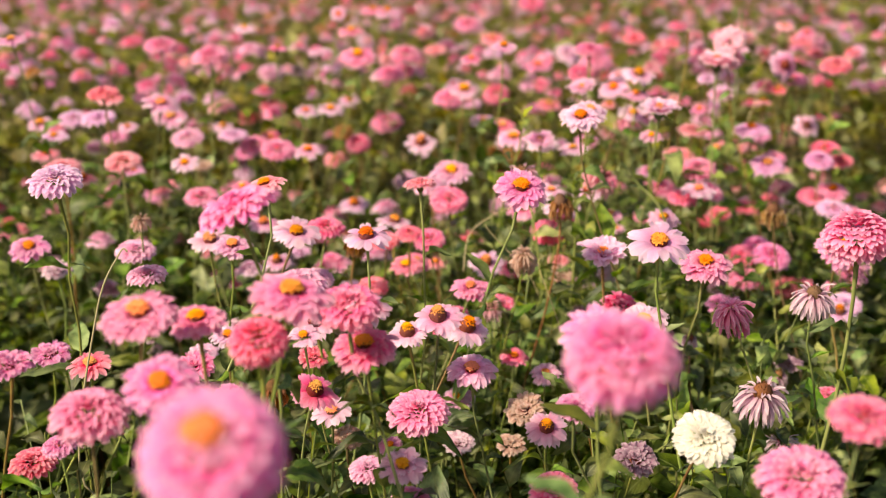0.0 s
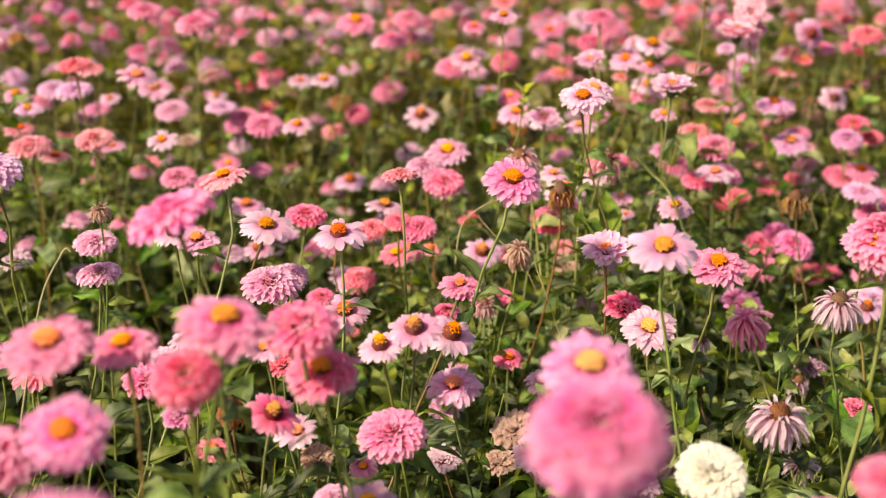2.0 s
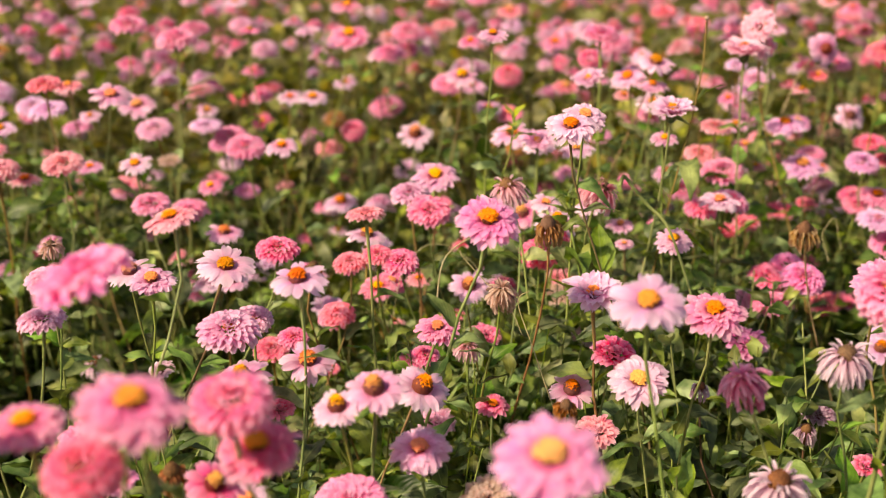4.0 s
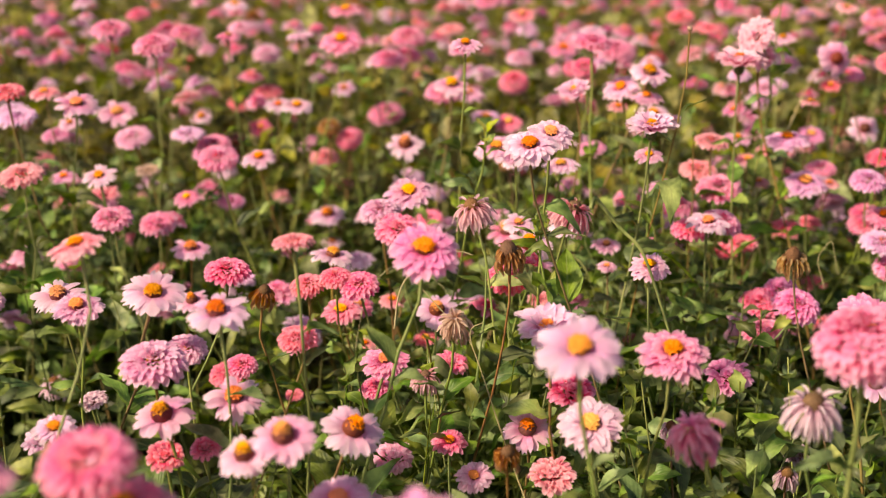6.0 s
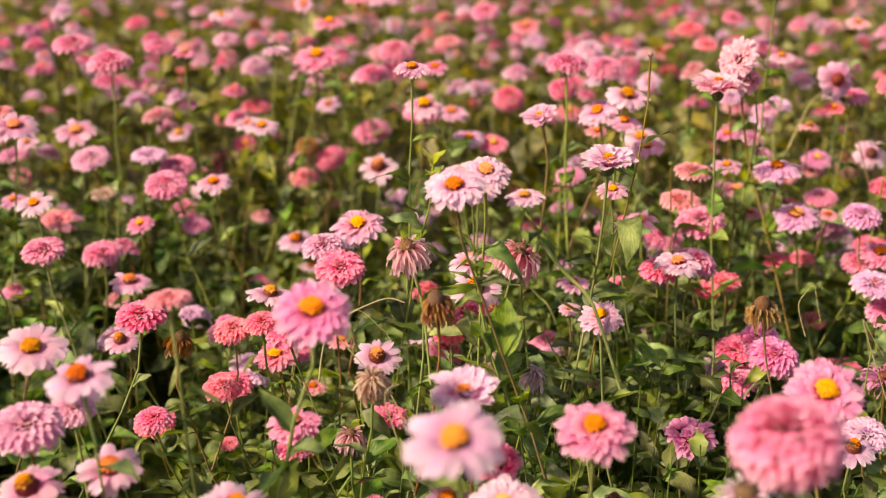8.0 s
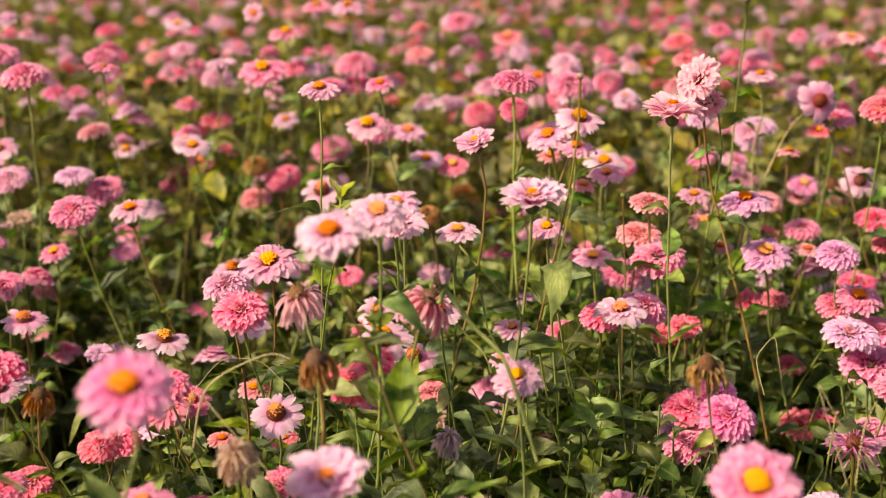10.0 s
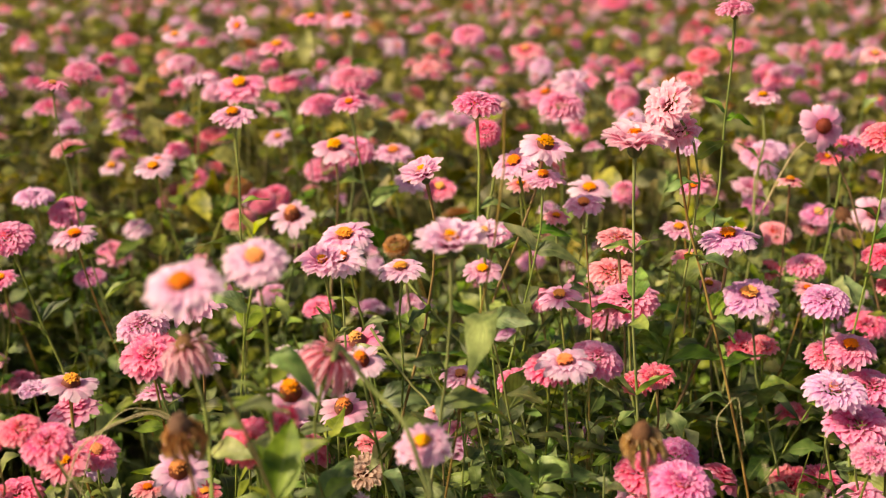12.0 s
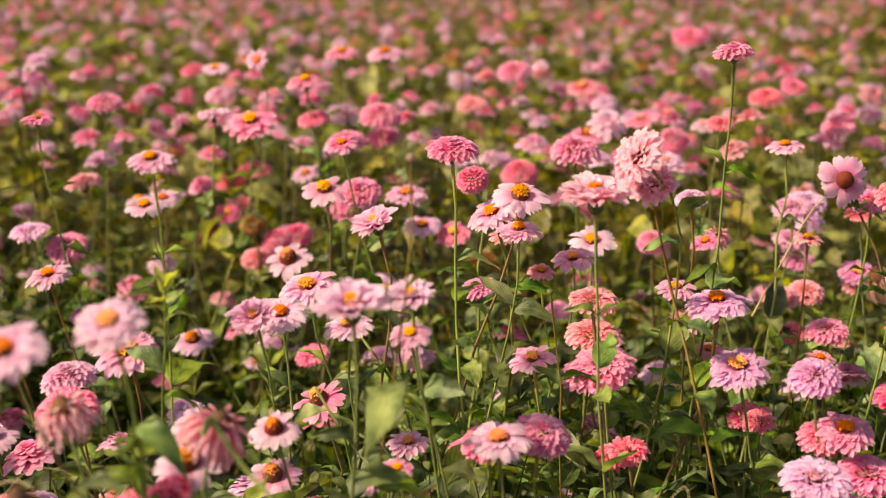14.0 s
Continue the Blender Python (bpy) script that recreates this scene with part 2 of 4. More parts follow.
def add_petal(skin, length, width, r0, z0, azimuth, elevation, droop=0.2, cup=0.3, notch=0.1, wave=0.03, nu=2, nv=4, spin=0.0):
    m = rot('Z', azimuth) @ Matrix.Translation((r0, 0, z0)) @ rot('Y', -elevation) @ rot('X', spin)
    skin.grid(petal_shape(length, width, droop, cup, notch, wave, rng.uniform(0, 6)), nu, nv, m)


def revolve(skin, profile, n, jitter=0.0):
    """Surface of revolution about z from (radius, z) pairs."""
    k = len(profile) - 1
    def fn(u, w):
        i = min(int(round(w * k)), k)
        r, z = profile[i]
        a = u * 2 * math.pi
        rr = r * (1 + jitter * math.sin(a * 5 + i * 2.1))
        return (rr * math.cos(a), rr * math.sin(a), z)
    skin.grid(fn, n, k)
    return skin


# ---- parts of a flower head, in units of half its width ----
def calyx_mesh(name):
    s = Skin()
    revolve(s, [(0.05, -0.34), (0.13, -0.30), (0.19, -0.20), (0.20, -0.08), (0.16, 0.0), (0.02, 0.02)], 10)
    for ring in range(3):
        for k in range(8):
            add_petal(s, 0.13, 0.06, 0.13 + 0.015 * ring, -0.27 + 0.08 * ring, k * 45 + ring * 22, 68, 0.0, 0.4, 0, 0, 2, 2)
    return s.mesh(name, M_CALYX)


def cone_mesh(name, radius, height, bumps):
    """The raised dark disc, set with pointed scales."""
    s = Skin()
    revolve(s, [(radius * 0.9, -0.02), (radius, height * 0.35), (radius * 0.8, height * 0.75), (radius * 0.4, height), (0.01, height * 1.04)], 12, 0.04)
    for k in range(bumps):
        t = (k + 0.5) / bumps
        a = k * 137.5
        r = radius * (0.25 + 0.75 * math.sqrt(1 - t))
        z = height * (0.25 + 0.8 * t)
        add_petal(s, 0.09, 0.022, r * 0.9, z, a, 40 + 40 * t, -0.2, 0.5, 0, 0, 1, 2)
    return s.mesh(name, M_CONE)


def floret_mesh(name, radius, height, count):
    """The crown of small yellow star florets on the cone."""
    s = Skin()
    for k in range(count):
        t = (k + 0.5) / count
        a = k * 137.5 + rng.uniform(-12, 12)
        r = radius * math.sqrt(1 - t * 0.9) * rng.uniform(0.85, 1.1)
        z = height * (0.72 + 0.42 * t)
        for j in range(4):
            m = rot('Z', a) @ Matrix.Translation((r, 0, z)) @ rot('Y', 25 * (1 - t)) @ rot('Z', j * 90 + 20) @ rot('Y', -28)
            s.grid(petal_shape(0.11, 0.042, 0.35, 0.3, 0, 0, 0), 1, 2, m)
        m = rot('Z', a) @ Matrix.Translation((r, 0, z - 0.08)) @ rot('Y', 25 * (1 - t))
        s.grid(lambda u, w: (0.022 * math.cos(u * 6.283), 0.022 * math.sin(u * 6.283), w * 0.09), 4, 1, m)
    return s.mesh(name, M_FLORET)


def whorl_mesh(name, count, length, width, r0, z0, elevation, droop, cup=0.3, ragged=0.0, nu=2, nv=4):
    s = Skin()
    for k in range(count):
        a = (k + rng.uniform(-0.25, 0.25)) * 360 / count
        L = length * rng.uniform(0.88, 1.07) * (1 - ragged * rng.random() * 0.5)
        add_petal(s, L, width * rng.uniform(0.85, 1.12), r0, z0 + rng.uniform(-0.015, 0.015), a,
                  elevation + rng.uniform(-6, 6) + ragged * rng.uniform(-35, 35), droop + rng.uniform(-0.08, 0.08),
                  cup + rng.uniform(-0.2, 0.2), rng.uniform(0.0, 0.3), rng.uniform(0.01, 0.06) + 0.1 * ragged, nu, nv, rng.uniform(-12, 12) + ragged * rng.uniform(-40, 40))
    return s.mesh(name, PETAL["pink"])


CALYX = [calyx_mesh("calyx")]
CONES = [cone_mesh("cone", 0.27, 0.24, 36), cone_mesh("cone", 0.31, 0.38, 46), cone_mesh("cone", 0.35, 0.50, 80)]
FLORETS = [floret_mesh("florets", 0.21, 0.24, 20), floret_mesh("florets", 0.25, 0.36, 22), floret_mesh("florets", 0.20, 0.50, 20)]
SMALL_FLORETS = [floret_mesh("florets", 0.13, 0.34, 10), floret_mesh("florets", 0.15, 0.38, 12)]


def petal_mesh(length, width, droop, cup, notch, wave):
    s = Skin()
    s.grid(petal_shape(length, width, droop, cup, notch, wave, rng.uniform(0, 6)), 4, 6)
    return s.mesh("petal", PETAL["pink"])


RAYS = [petal_mesh(0.80, rng.uniform(0.17, 0.235), rng.uniform(0.05, 0.28), rng.uniform(-0.3, 0.35), rng.uniform(0.05, 0.45), rng.uniform(0.02, 0.055)) for _ in range(10)]
NARROW = [petal_mesh(0.86, rng.uniform(0.020, 0.036), rng.uniform(0.05, 0.5), rng.uniform(0.6, 1.2), rng.uniform(0.0, 0.5), rng.uniform(0.04, 0.09)) for _ in range(6)]


def dome_whorls(rings, low, high, rise, length, width, count, ragged=0.0):
    """Petals laid like shingles over a dome; low and high are the angles of the first and last whorl."""
    out = []
    for k in range(rings):
        t = k / (rings - 1)
        e = radians(low + (high - low) * t ** 0.9)
        reach, top = math.cos(e), rise * math.sin(e)
        lean = (low * 0.5 - 4) + (60 - low * 0.5) * t ** 1.2
        L = length * (1 - 0.40 * t)
        r0 = max(0.02, reach - L * math.cos(radians(lean)))
        out.append(whorl_mesh("petal_whorl", max(6, round(count * (0.30 + 0.70 * reach))), L, width * (1 - 0.22 * t), r0,
                              0.10 + top - L * math.sin(radians(lean)), lean, 0.10 + 0.04 * t, 0.50, 0.12 + ragged))
    for k, lean in enumerate((42, 60, 76)):
        out.append(whorl_mesh("petal_whorl", 7 - k, 0.30 - 0.05 * k, width * 0.95, 0.02, rise * 0.90 - 0.06 + 0.03 * k, lean, 0.12, 0.5, 0.08 + ragged))
    return out


def double_whorls(rings, flare, ragged=0.0):
    """A layered half dome, widest at the bottom."""
    return dome_whorls(rings + 2, -6, 80, 0.36 * flare, 0.52, 0.136, 21, ragged)


def semi_whorls(rings):
    """Two or three flat whorls that leave the cone open."""
    out = []
    for k in range(rings):
        t = k / max(1, rings - 1)
        reach = 1.0 - 0.42 * t
        out.append(whorl_mesh("petal_whorl", round(17 - 4 * t), reach - 0.20, 0.185 - 0.04 * t, 0.20, 0.02 + 0.07 * t, 6 + 14 * t, 0.16, 0.2, 0.14, 4, 6))
    return out


def ball_whorls(rings):
    """A flattened ball: the lowest petals hang, the crown stands up."""
    return dome_whorls(rings + 2, -36, 82, 0.76, 0.44, 0.112, 30, 0.05)


DOUBLES = [double_whorls(6, 1.2), double_whorls(6, 1.45), double_whorls(5, 1.05), double_whorls(7, 1.6)]
FULLS = []
for flare in (0.40, 0.55, 0.48):
    rows = []
    for k in range(5):
        t = k / 4
        reach = 1.0 - 0.50 * t
        rows.append(whorl_mesh("petal_whorl", round(21 - 6 * t), reach - 0.20, 0.165 - 0.035 * t, 0.20, flare * (0.02 + 0.34 * t), 4 + 20 * t, 0.09, 0.25, 0.12, 3, 5))
    FULLS.append(rows)
SEMIS = [semi_whorls(2), semi_whorls(3), semi_whorls(3)]
BALLS = [ball_whorls(7), ball_whorls(8)]
RAGGED = [double_whorls(4, 0.9, 0.45), double_whorls(4, 0.8, 0.6)]


def drooping_whorls(ragged):
    """A wilted head whose many thin petals hang round the cone."""
    return [whorl_mesh("petal_whorl", 20, 0.96, 0.074, 0.22, 0.04, -60, 0.02, 0.6, ragged),
            whorl_mesh("petal_whorl", 19, 0.92, 0.070, 0.22, 0.10, -36, 0.24, 0.6, ragged),
            whorl_mesh("petal_whorl", 14, 0.72, 0.064, 0.20, 0.16, -8, 0.40, 0.7, ragged),
            whorl_mesh("petal_whorl", 9, 0.62, 0.058, 0.20, 0.16, 25, 0.10, 1.1, ragged + 0.2)]


def shaggy_whorls():
    """A limp bloom that hangs like a mop of thin curled petals and hides its cone."""
    rows = ((20, 1.10, 0.13, 0.00, -74), (20, 1.02, 0.16, 0.10, -56), (18, 0.88, 0.15, 0.20, -36), (14, 0.66, 0.12, 0.28, -6), (9, 0.46, 0.05, 0.30, 38))
    return [whorl_mesh("petal_whorl", n, L, 0.060, r0, z0, lean, 0.10, 1.1, 0.55, 2, 5) for n, L, r0, z0, lean in rows]


def cupped_whorls():
    """A shallow bowl of broad, raised, uneven petals."""
    rows = ((13, 0.86, 0.20, 0.16, 0.00, 16), (12, 0.74, 0.19, 0.16, 0.06, 27), (9, 0.54, 0.16, 0.14, 0.10, 42), (7, 0.34, 0.11, 0.08, 0.14, 58))
    return [whorl_mesh("petal_whorl", n, L, wide, r0, z0, lean, -0.02, 0.35, 0.22, 4, 6) for n, L, wide, r0, z0, lean in rows]


CUPPED = [cupped_whorls(), cupped_whorls(), cupped_whorls()]
SHAGGY = [shaggy_whorls(), shaggy_whorls()]
WILTED = [drooping_whorls(0.25), drooping_whorls(0.45)]


def husk_whorls():
    """A dry brown seed head: shrivelled petals folded down over the calyx."""
    return [whorl_mesh("petal_whorl", 12, 1.25, 0.15, 0.40, 0.14, -80, 0.03, 1.3, 0.15),
            whorl_mesh("petal_whorl", 11, 1.05, 0.14, 0.40, 0.26, -66, 0.16, 1.4, 0.25),
            whorl_mesh("petal_whorl", 9, 0.70, 0.13, 0.34, 0.40, -48, 0.30, 1.4, 0.4)]


HUSKS = [husk_whorls(), husk_whorls()]
HUSK_CONES = [cone_mesh("cone", 0.46, 0.74, 110)]


def bud_mesh():
    s = Skin()
    revolve(s, [(0.08, -0.55), (0.40, -0.45), (0.62, -0.1), (0.60, 0.2), (0.42, 0.42), (0.05, 0.5)], 12, 0.03)
    for ring in range(5):
        for k in range(9):
            add_petal(s, 0.36, 0.20, 0.50 - 0.04 * abs(ring - 2), -0.40 + 0.16 * ring, k * 40 + ring * 20, 76 + ring * 8, 0.0, 0.2, 0, 0, 2, 2)
    return s.mesh("bud", M_CALYX)


BUD = bud_mesh()


def leaf_shape(fold, arch, wave, twist=0.0):
    """A pointed oval blade along +x, one unit long."""
    def fn(u, w):
        s = u * 2 - 1
        half = 0.21 * math.sin(math.pi * min(1, w ** 0.72)) ** 0.85 + 0.004
        half *= 1 + 0.05 * wave * math.sin(w * 23 + s)
        a = twist * w + 0.25 * wave * math.sin(w * 6)
        y, z = half * s, fold * half * abs(s) + wave * math.sin(w * 11 + s * 3) * 0.042 * abs(s)
        return (w - 0.25 * arch * w * w, y * math.cos(a) - z * math.sin(a), y * math.sin(a) + z * math.cos(a) - arch * w * w + 0.12 * w)
    return fn


LEAVES = []
for fold, arch, wave, twist in ((0.35, 0.25, 1, 0.3), (0.2, 0.5, 1.5, -0.5), (0.5, 0.1, 0.6, 0.2), (0.3, 0.9, 1.4, 0.8), (0.6, 0.6, 1.8, -1.0), (0.25, 0.35, 1.2, 1.2)):
    LEAVES.append(Skin().grid(leaf_shape(fold, arch, wave, twist), 4, 8).mesh("leaf", M_LEAF))


# ---- one zinnia plant ----
def part(name, me, parent, m, material=None, label=""):
    ob = new(name, me)
    ob.parent = parent
    ob.matrix_basis = m
    if material is not None:
        ob.material_slots[0].link = 'OBJECT'
        ob.material_slots[0].material = material
    if label:
        ob["label"] = label
    return ob


def tube(points, radii, sides=6):
    s = Skin()
    def fn(u, w):
        i = min(int(round(w * (len(points) - 1))), len(points) - 1)
        a = u * 2 * math.pi
        d = (points[min(i + 1, len(points) - 1)] - points[max(i - 1, 0)]).normalized()
        side = d.orthogonal().normalized() if abs(d.z) < 0.3 else d.cross(Vector((0, 1, 0))).normalized()
        up = d.cross(side)
        return points[i] + (side * math.cos(a) + up * math.sin(a)) * radii[i]
    s.grid(fn, sides, len(points) - 1)
    return s


KIND_WORDS = {"single": "single zinnia, orange and maroon cone", "semi": "half-double zinnia, orange centre", "full": "full-petalled zinnia, small orange centre", "coned": "single zinnia, tall maroon cone", "bare": "single zinnia, dark bald cone",
              "double": "double zinnia with layered petals", "ball": "round pompon zinnia", "pompon": "round pompon zinnia, orange florets",
              "wilted": "wilting zinnia with hanging petals", "ragged": "fading zinnia with ragged petals",
              "cupped": "cupped zinnia, broad raised petals", "sprout": "young zinnia shoot tip with lime leaves", "shaggy": "limp zinnia with shaggy hanging petals", "husk": "dried zinnia seed head", "bud": "closed zinnia bud", "star": "spent zinnia with thin curled petals"}


def zinnia(kind, colour, x, y, z, size, toward=18.0, side=0.0, leaves=6, hook=False):
    """One flowering stem. x, y, z is the middle of the head; toward and side tip its face (degrees) to the south and the east."""
    toward = toward * {"double": 0.85}.get(kind, 1.0) + rng.uniform(-2, 9)
    side += rng.uniform(-5, 5)
    bx, by = x + rng.uniform(-0.17, 0.17), y + rng.uniform(-0.03, 0.14)
    plant = new("zinnia")
    plant.location = (bx, by, 0)
    tagged(plant, ("fresh" if kind == "sprout" else colour).replace("_", " ").replace("lilac", "lilac-pink") + " " + KIND_WORDS[kind] + " on a green stem", "flower", "zinnias in the field")
    if y > 2.4:
        leaves = min(leaves, 4)
    r = size / 2
    aim = rot('X', toward) @ rot('Y', side)
    lift = {"ball": -0.30, "pompon": -0.34, "double": -0.16, "husk": 0.10, "wilted": 0.05}.get(kind, -0.06)
    head_m = Matrix.Translation((x - bx, y - by, z)) @ aim @ rot('Z', rng.uniform(0, 360)) @ Matrix.Diagonal((r, r, r, 1)) @ Matrix.Translation((0, 0, lift))
    neck = head_m @ Vector((0, 0, -0.32))
    axis = (aim @ Vector((0, 0, 1))).normalized()
    # the stem: from the ground, bowing a little, up into the calyx
    p0, p3 = Vector((0, 0, -0.02)), neck
    p1 = Vector((rng.uniform(-0.13, 0.13), rng.uniform(-0.06, 0.06), z * 0.5))
    p2 = neck - axis * (0.16 if not hook else 0.05) + Vector((0, 0, 0.05 if hook else 0))
    pts = []
    n = 10
    for i in range(n + 1):
        t = i / n
        pts.append(p0 * (1 - t) ** 3 + p1 * (3 * t * (1 - t) ** 2) + p2 * (3 * t * t * (1 - t)) + p3 * t ** 3)
    # small kinks where leaves were set
    lean = rng.uniform(0, 6.28)
    for i in range(2, n):
        swing = rng.gauss(0, 0.0028)
        pts[i] += Vector((math.cos(lean), math.sin(lean), 0)) * swing
    w = (0.0008 + 0.018 * r) * (1.5 if kind in ("ball", "pompon") else 1.0) * rng.uniform(0.9, 1.2)
    stem = part("stem", tube(pts, [w * (1.3 - 0.4 * i / n + (0.5 if i == n else 0)) for i in range(n + 1)]).mesh("stem", M_RUDDY_STEM if rng.random() < 0.22 else M_STEM), plant, Matrix())
    if kind == "husk":
        stem.data.materials[0] = M_DRYSTEM
        leaves = 2
    for k in range(leaves):
        t = rng.uniform(0.74, 0.86) - 0.12 * (k // 2)
        i = t * n
        q = pts[int(i)].lerp(pts[min(int(i) + 1, n)], i - int(i))
        a = (k % 2) * 180 + (k // 2) * 90 + rng.uniform(-30, 30)
        ls = rng.uniform(0.029, 0.054) * (1 + 0.35 * (k // 2))
        part("leaf", LEAVES[rng.randrange(6)], plant, Matrix.Translation(q) @ rot('Z', a) @ rot('Y', rng.uniform(-50, -5)) @ rot('X', rng.uniform(-25, 25)) @ Matrix.Diagonal((ls, ls, ls, 1)))
    if kind == "sprout":
        for k in range(6):
            ls = rng.uniform(0.7, 1.15) * size
            part("leaf", LEAVES[rng.randrange(6)], plant, Matrix.Translation(neck - axis * 0.006 * k) @ rot('Z', k * 140 + rng.uniform(-20, 20)) @ rot('Y', rng.uniform(-65, -20)) @ Matrix.Diagonal((ls, ls, ls, 1)), M_LIME if colour == "lime" else M_PALE)
        return plant
    if kind == "bud":
        part("bud", BUD, plant, head_m, PETAL["tan"] if colour == "tan" else M_CALYX)
        return plant
    head = part("flower_head", CALYX[0], plant, head_m)
    mat = PETAL[colour]
    one = Matrix()
    if kind in ("single", "coned"):
        c = rng.randrange(2) if kind == "single" else 2
        part("cone", CONES[c], head, one, label="raised maroon cone")
        part("floret_crown", FLORETS[c], head, one, label="orange-yellow florets")
        count = rng.randint(13, 17)
        for k in range(count):
            a = (k + rng.uniform(-0.22, 0.22)) * 360 / count
            ss = rng.uniform(0.88, 1.06)
            m = rot('Z', a) @ Matrix.Translation((0.19, 0, 0.02 + 0.025 * (k % 2))) @ rot('Y', -(8 + rng.uniform(-9, 7) - 8 * (k % 2))) @ rot('X', rng.uniform(-14, 14)) @ Matrix.Diagonal((ss, rng.uniform(0.9, 1.15), 1, 1))
            part("petal", RAYS[rng.randrange(len(RAYS))], head, m, mat)
    elif kind == "bare":
        part("cone", CONES[1], head, one, label="dark maroon bald cone")
        for k in range(12):
            m = rot('Z', k * 30 + rng.uniform(-9, 9)) @ Matrix.Translation((0.20, 0, 0.02)) @ rot('Y', -rng.uniform(-22, 8)) @ rot('X', rng.uniform(-22, 22)) @ Matrix.Diagonal((rng.uniform(0.8, 1.05), 1.15, 1, 1))
            part("petal", RAYS[rng.randrange(len(RAYS))], head, m, mat)
    elif kind == "full":
        for me in rng.choice(FULLS):
            part("petal_whorl", me, head, rot('Z', rng.uniform(0, 360)), mat)
        part("cone", CONES[0], head, Matrix.Translation((0, 0, 0.16)) @ Matrix.Diagonal((0.8, 0.8, 0.8, 1)), label="reddish cone")
        part("floret_crown", FLORETS[0], head, Matrix.Translation((0, 0, 0.17)), label="orange-yellow florets")
    elif kind == "star":
        part("cone", CONES[1], head, one, label="dark brown cone")
        for k in range(48):
            ss = rng.uniform(0.75, 1.05)
            m = rot('Z', k * 360 / 48 + rng.uniform(-7, 7)) @ Matrix.Translation((0.17, 0, 0.05)) @ rot('Y', -(rng.uniform(-30, 10) + 50 * (k % 3) / 2)) @ rot('X', rng.uniform(-35, 35)) @ Matrix.Diagonal((ss, 1, 1, 1))
            part("petal", NARROW[rng.randrange(len(NARROW))], head, m, mat)
    elif kind == "semi":
        for me in rng.choice(SEMIS):
            part("petal_whorl", me, head, rot('Z', rng.uniform(0, 360)), mat)
        part("cone", CONES[0], head, Matrix.Translation((0, 0, 0.05)) @ Matrix.Diagonal((0.85, 0.85, 0.9, 1)), label="reddish cone")
        part("floret_crown", FLORETS[0], head, Matrix.Translation((0, 0, 0.08)), label="orange-yellow florets")
    elif kind in ("double", "ball", "pompon"):
        for me in rng.choice(DOUBLES if kind == "double" else BALLS):
            part("petal_whorl", me, head, rot('Z', rng.uniform(0, 360)), mat)
        if kind == "pompon":
            part("floret_crown", FLORETS[0], head, Matrix.Translation((0, 0, 0.62)), label="orange florets")
        if kind == "double" and rng.random() < 0.4:
            part("floret_crown", rng.choice(SMALL_FLORETS), head, one, label="orange florets")
    elif kind == "ragged":
        for me in rng.choice(RAGGED):
            part("petal_whorl", me, head, rot('Z', rng.uniform(0, 360)), mat)
        part("cone", CONES[0], head, one, label="brown cone")
    elif kind == "wilted":
        for me in rng.choice(WILTED):
            part("petal_whorl", me, head, rot('Z', rng.uniform(0, 360)), mat)
        part("cone", CONES[1], head, Matrix.Translation((0, 0, 0.08)), M_DRYCONE, label="dark brown cone")
    elif kind == "cupped":
        for me in rng.choice(CUPPED):
            part("petal_whorl", me, head, rot('Z', rng.uniform(0, 360)), mat)
        part("cone", CONES[0], head, Matrix.Diagonal((0.7, 0.7, 0.8, 1)), label="reddish cone")
        part("floret_crown", rng.choice(SMALL_FLORETS), head, one, label="orange florets")
    elif kind == "shaggy":
        for me in rng.choice(SHAGGY):
            part("petal_whorl", me, head, rot('Z', rng.uniform(0, 360)), mat)
    elif kind == "husk":
        for me in rng.choice(HUSKS):
            part("petal_whorl", me, head, rot('Z', rng.uniform(0, 360)), mat)
        part("cone", HUSK_CONES[0], head, Matrix.Translation((0, 0, 0.1)), M_DRYCONE, label="dry brown cone")
    return plant


# ---- ground ----
def ground():
    s = Skin()
    def fn(u, w):
        # fine near the walk, reaching far out to the horizon
        a, b = (u * 2 - 1), (w * 2 - 1)
        x = 6 * a + 1500 * a ** 7
        y = 4 + 6 * b + 1500 * b ** 7
        return (x, y, 0.02 * noise.noise((x * 1.3, y * 1.3, 0)) - 0.01)
    s.grid(fn, 60, 60)
    g = new("ground", s.mesh("ground", M_SOIL))
    tagged(g, "dark bare soil under the flower field", "ground", kind="structure")


ground()


# ---- the zinnias ----
zinnia('full', 'pink', -0.232, 0.939, 0.832, 0.067, 20, 0)
zinnia('full', 'pink', -0.200, 0.999, 0.810, 0.053, 15, 0)
zinnia('full', 'pink', -0.117, 0.944, 0.846, 0.071, 16, 5)
zinnia('ball', 'hot_coral', -0.139, 0.918, 0.823, 0.049, 15, 0)
zinnia('double', 'rose', -0.081, 1.045, 0.808, 0.062, 15, 0)
zinnia('full', 'rose', -0.069, 1.071, 0.763, 0.064, 18, 0)
zinnia('full', 'bright_pink', -0.202, 0.868, 0.803, 0.058, 42, 0)
zinnia('double', 'pink', -0.272, 0.928, 0.756, 0.065, 15, 0)
zinnia('pompon', 'bright_pink', -0.109, 0.560, 0.885, 0.074, 38, 0)
zinnia('ball', 'bright_pink', 0.101, 0.688, 0.889, 0.070, 10, 0)
zinnia('double', 'white', 0.242, 1.107, 0.665, 0.063, 34, 0)
zinnia('wilted', 'dusty', 0.335, 1.270, 0.642, 0.068, 12, 0)
zinnia('single', 'blush', -0.175, 1.489, 0.770, 0.063, 22, 8)
zinnia('single', 'lilac', -0.084, 1.370, 0.793, 0.056, 18, 0)
zinnia('single', 'blush', -0.289, 1.545, 0.746, 0.055, 15, 0)
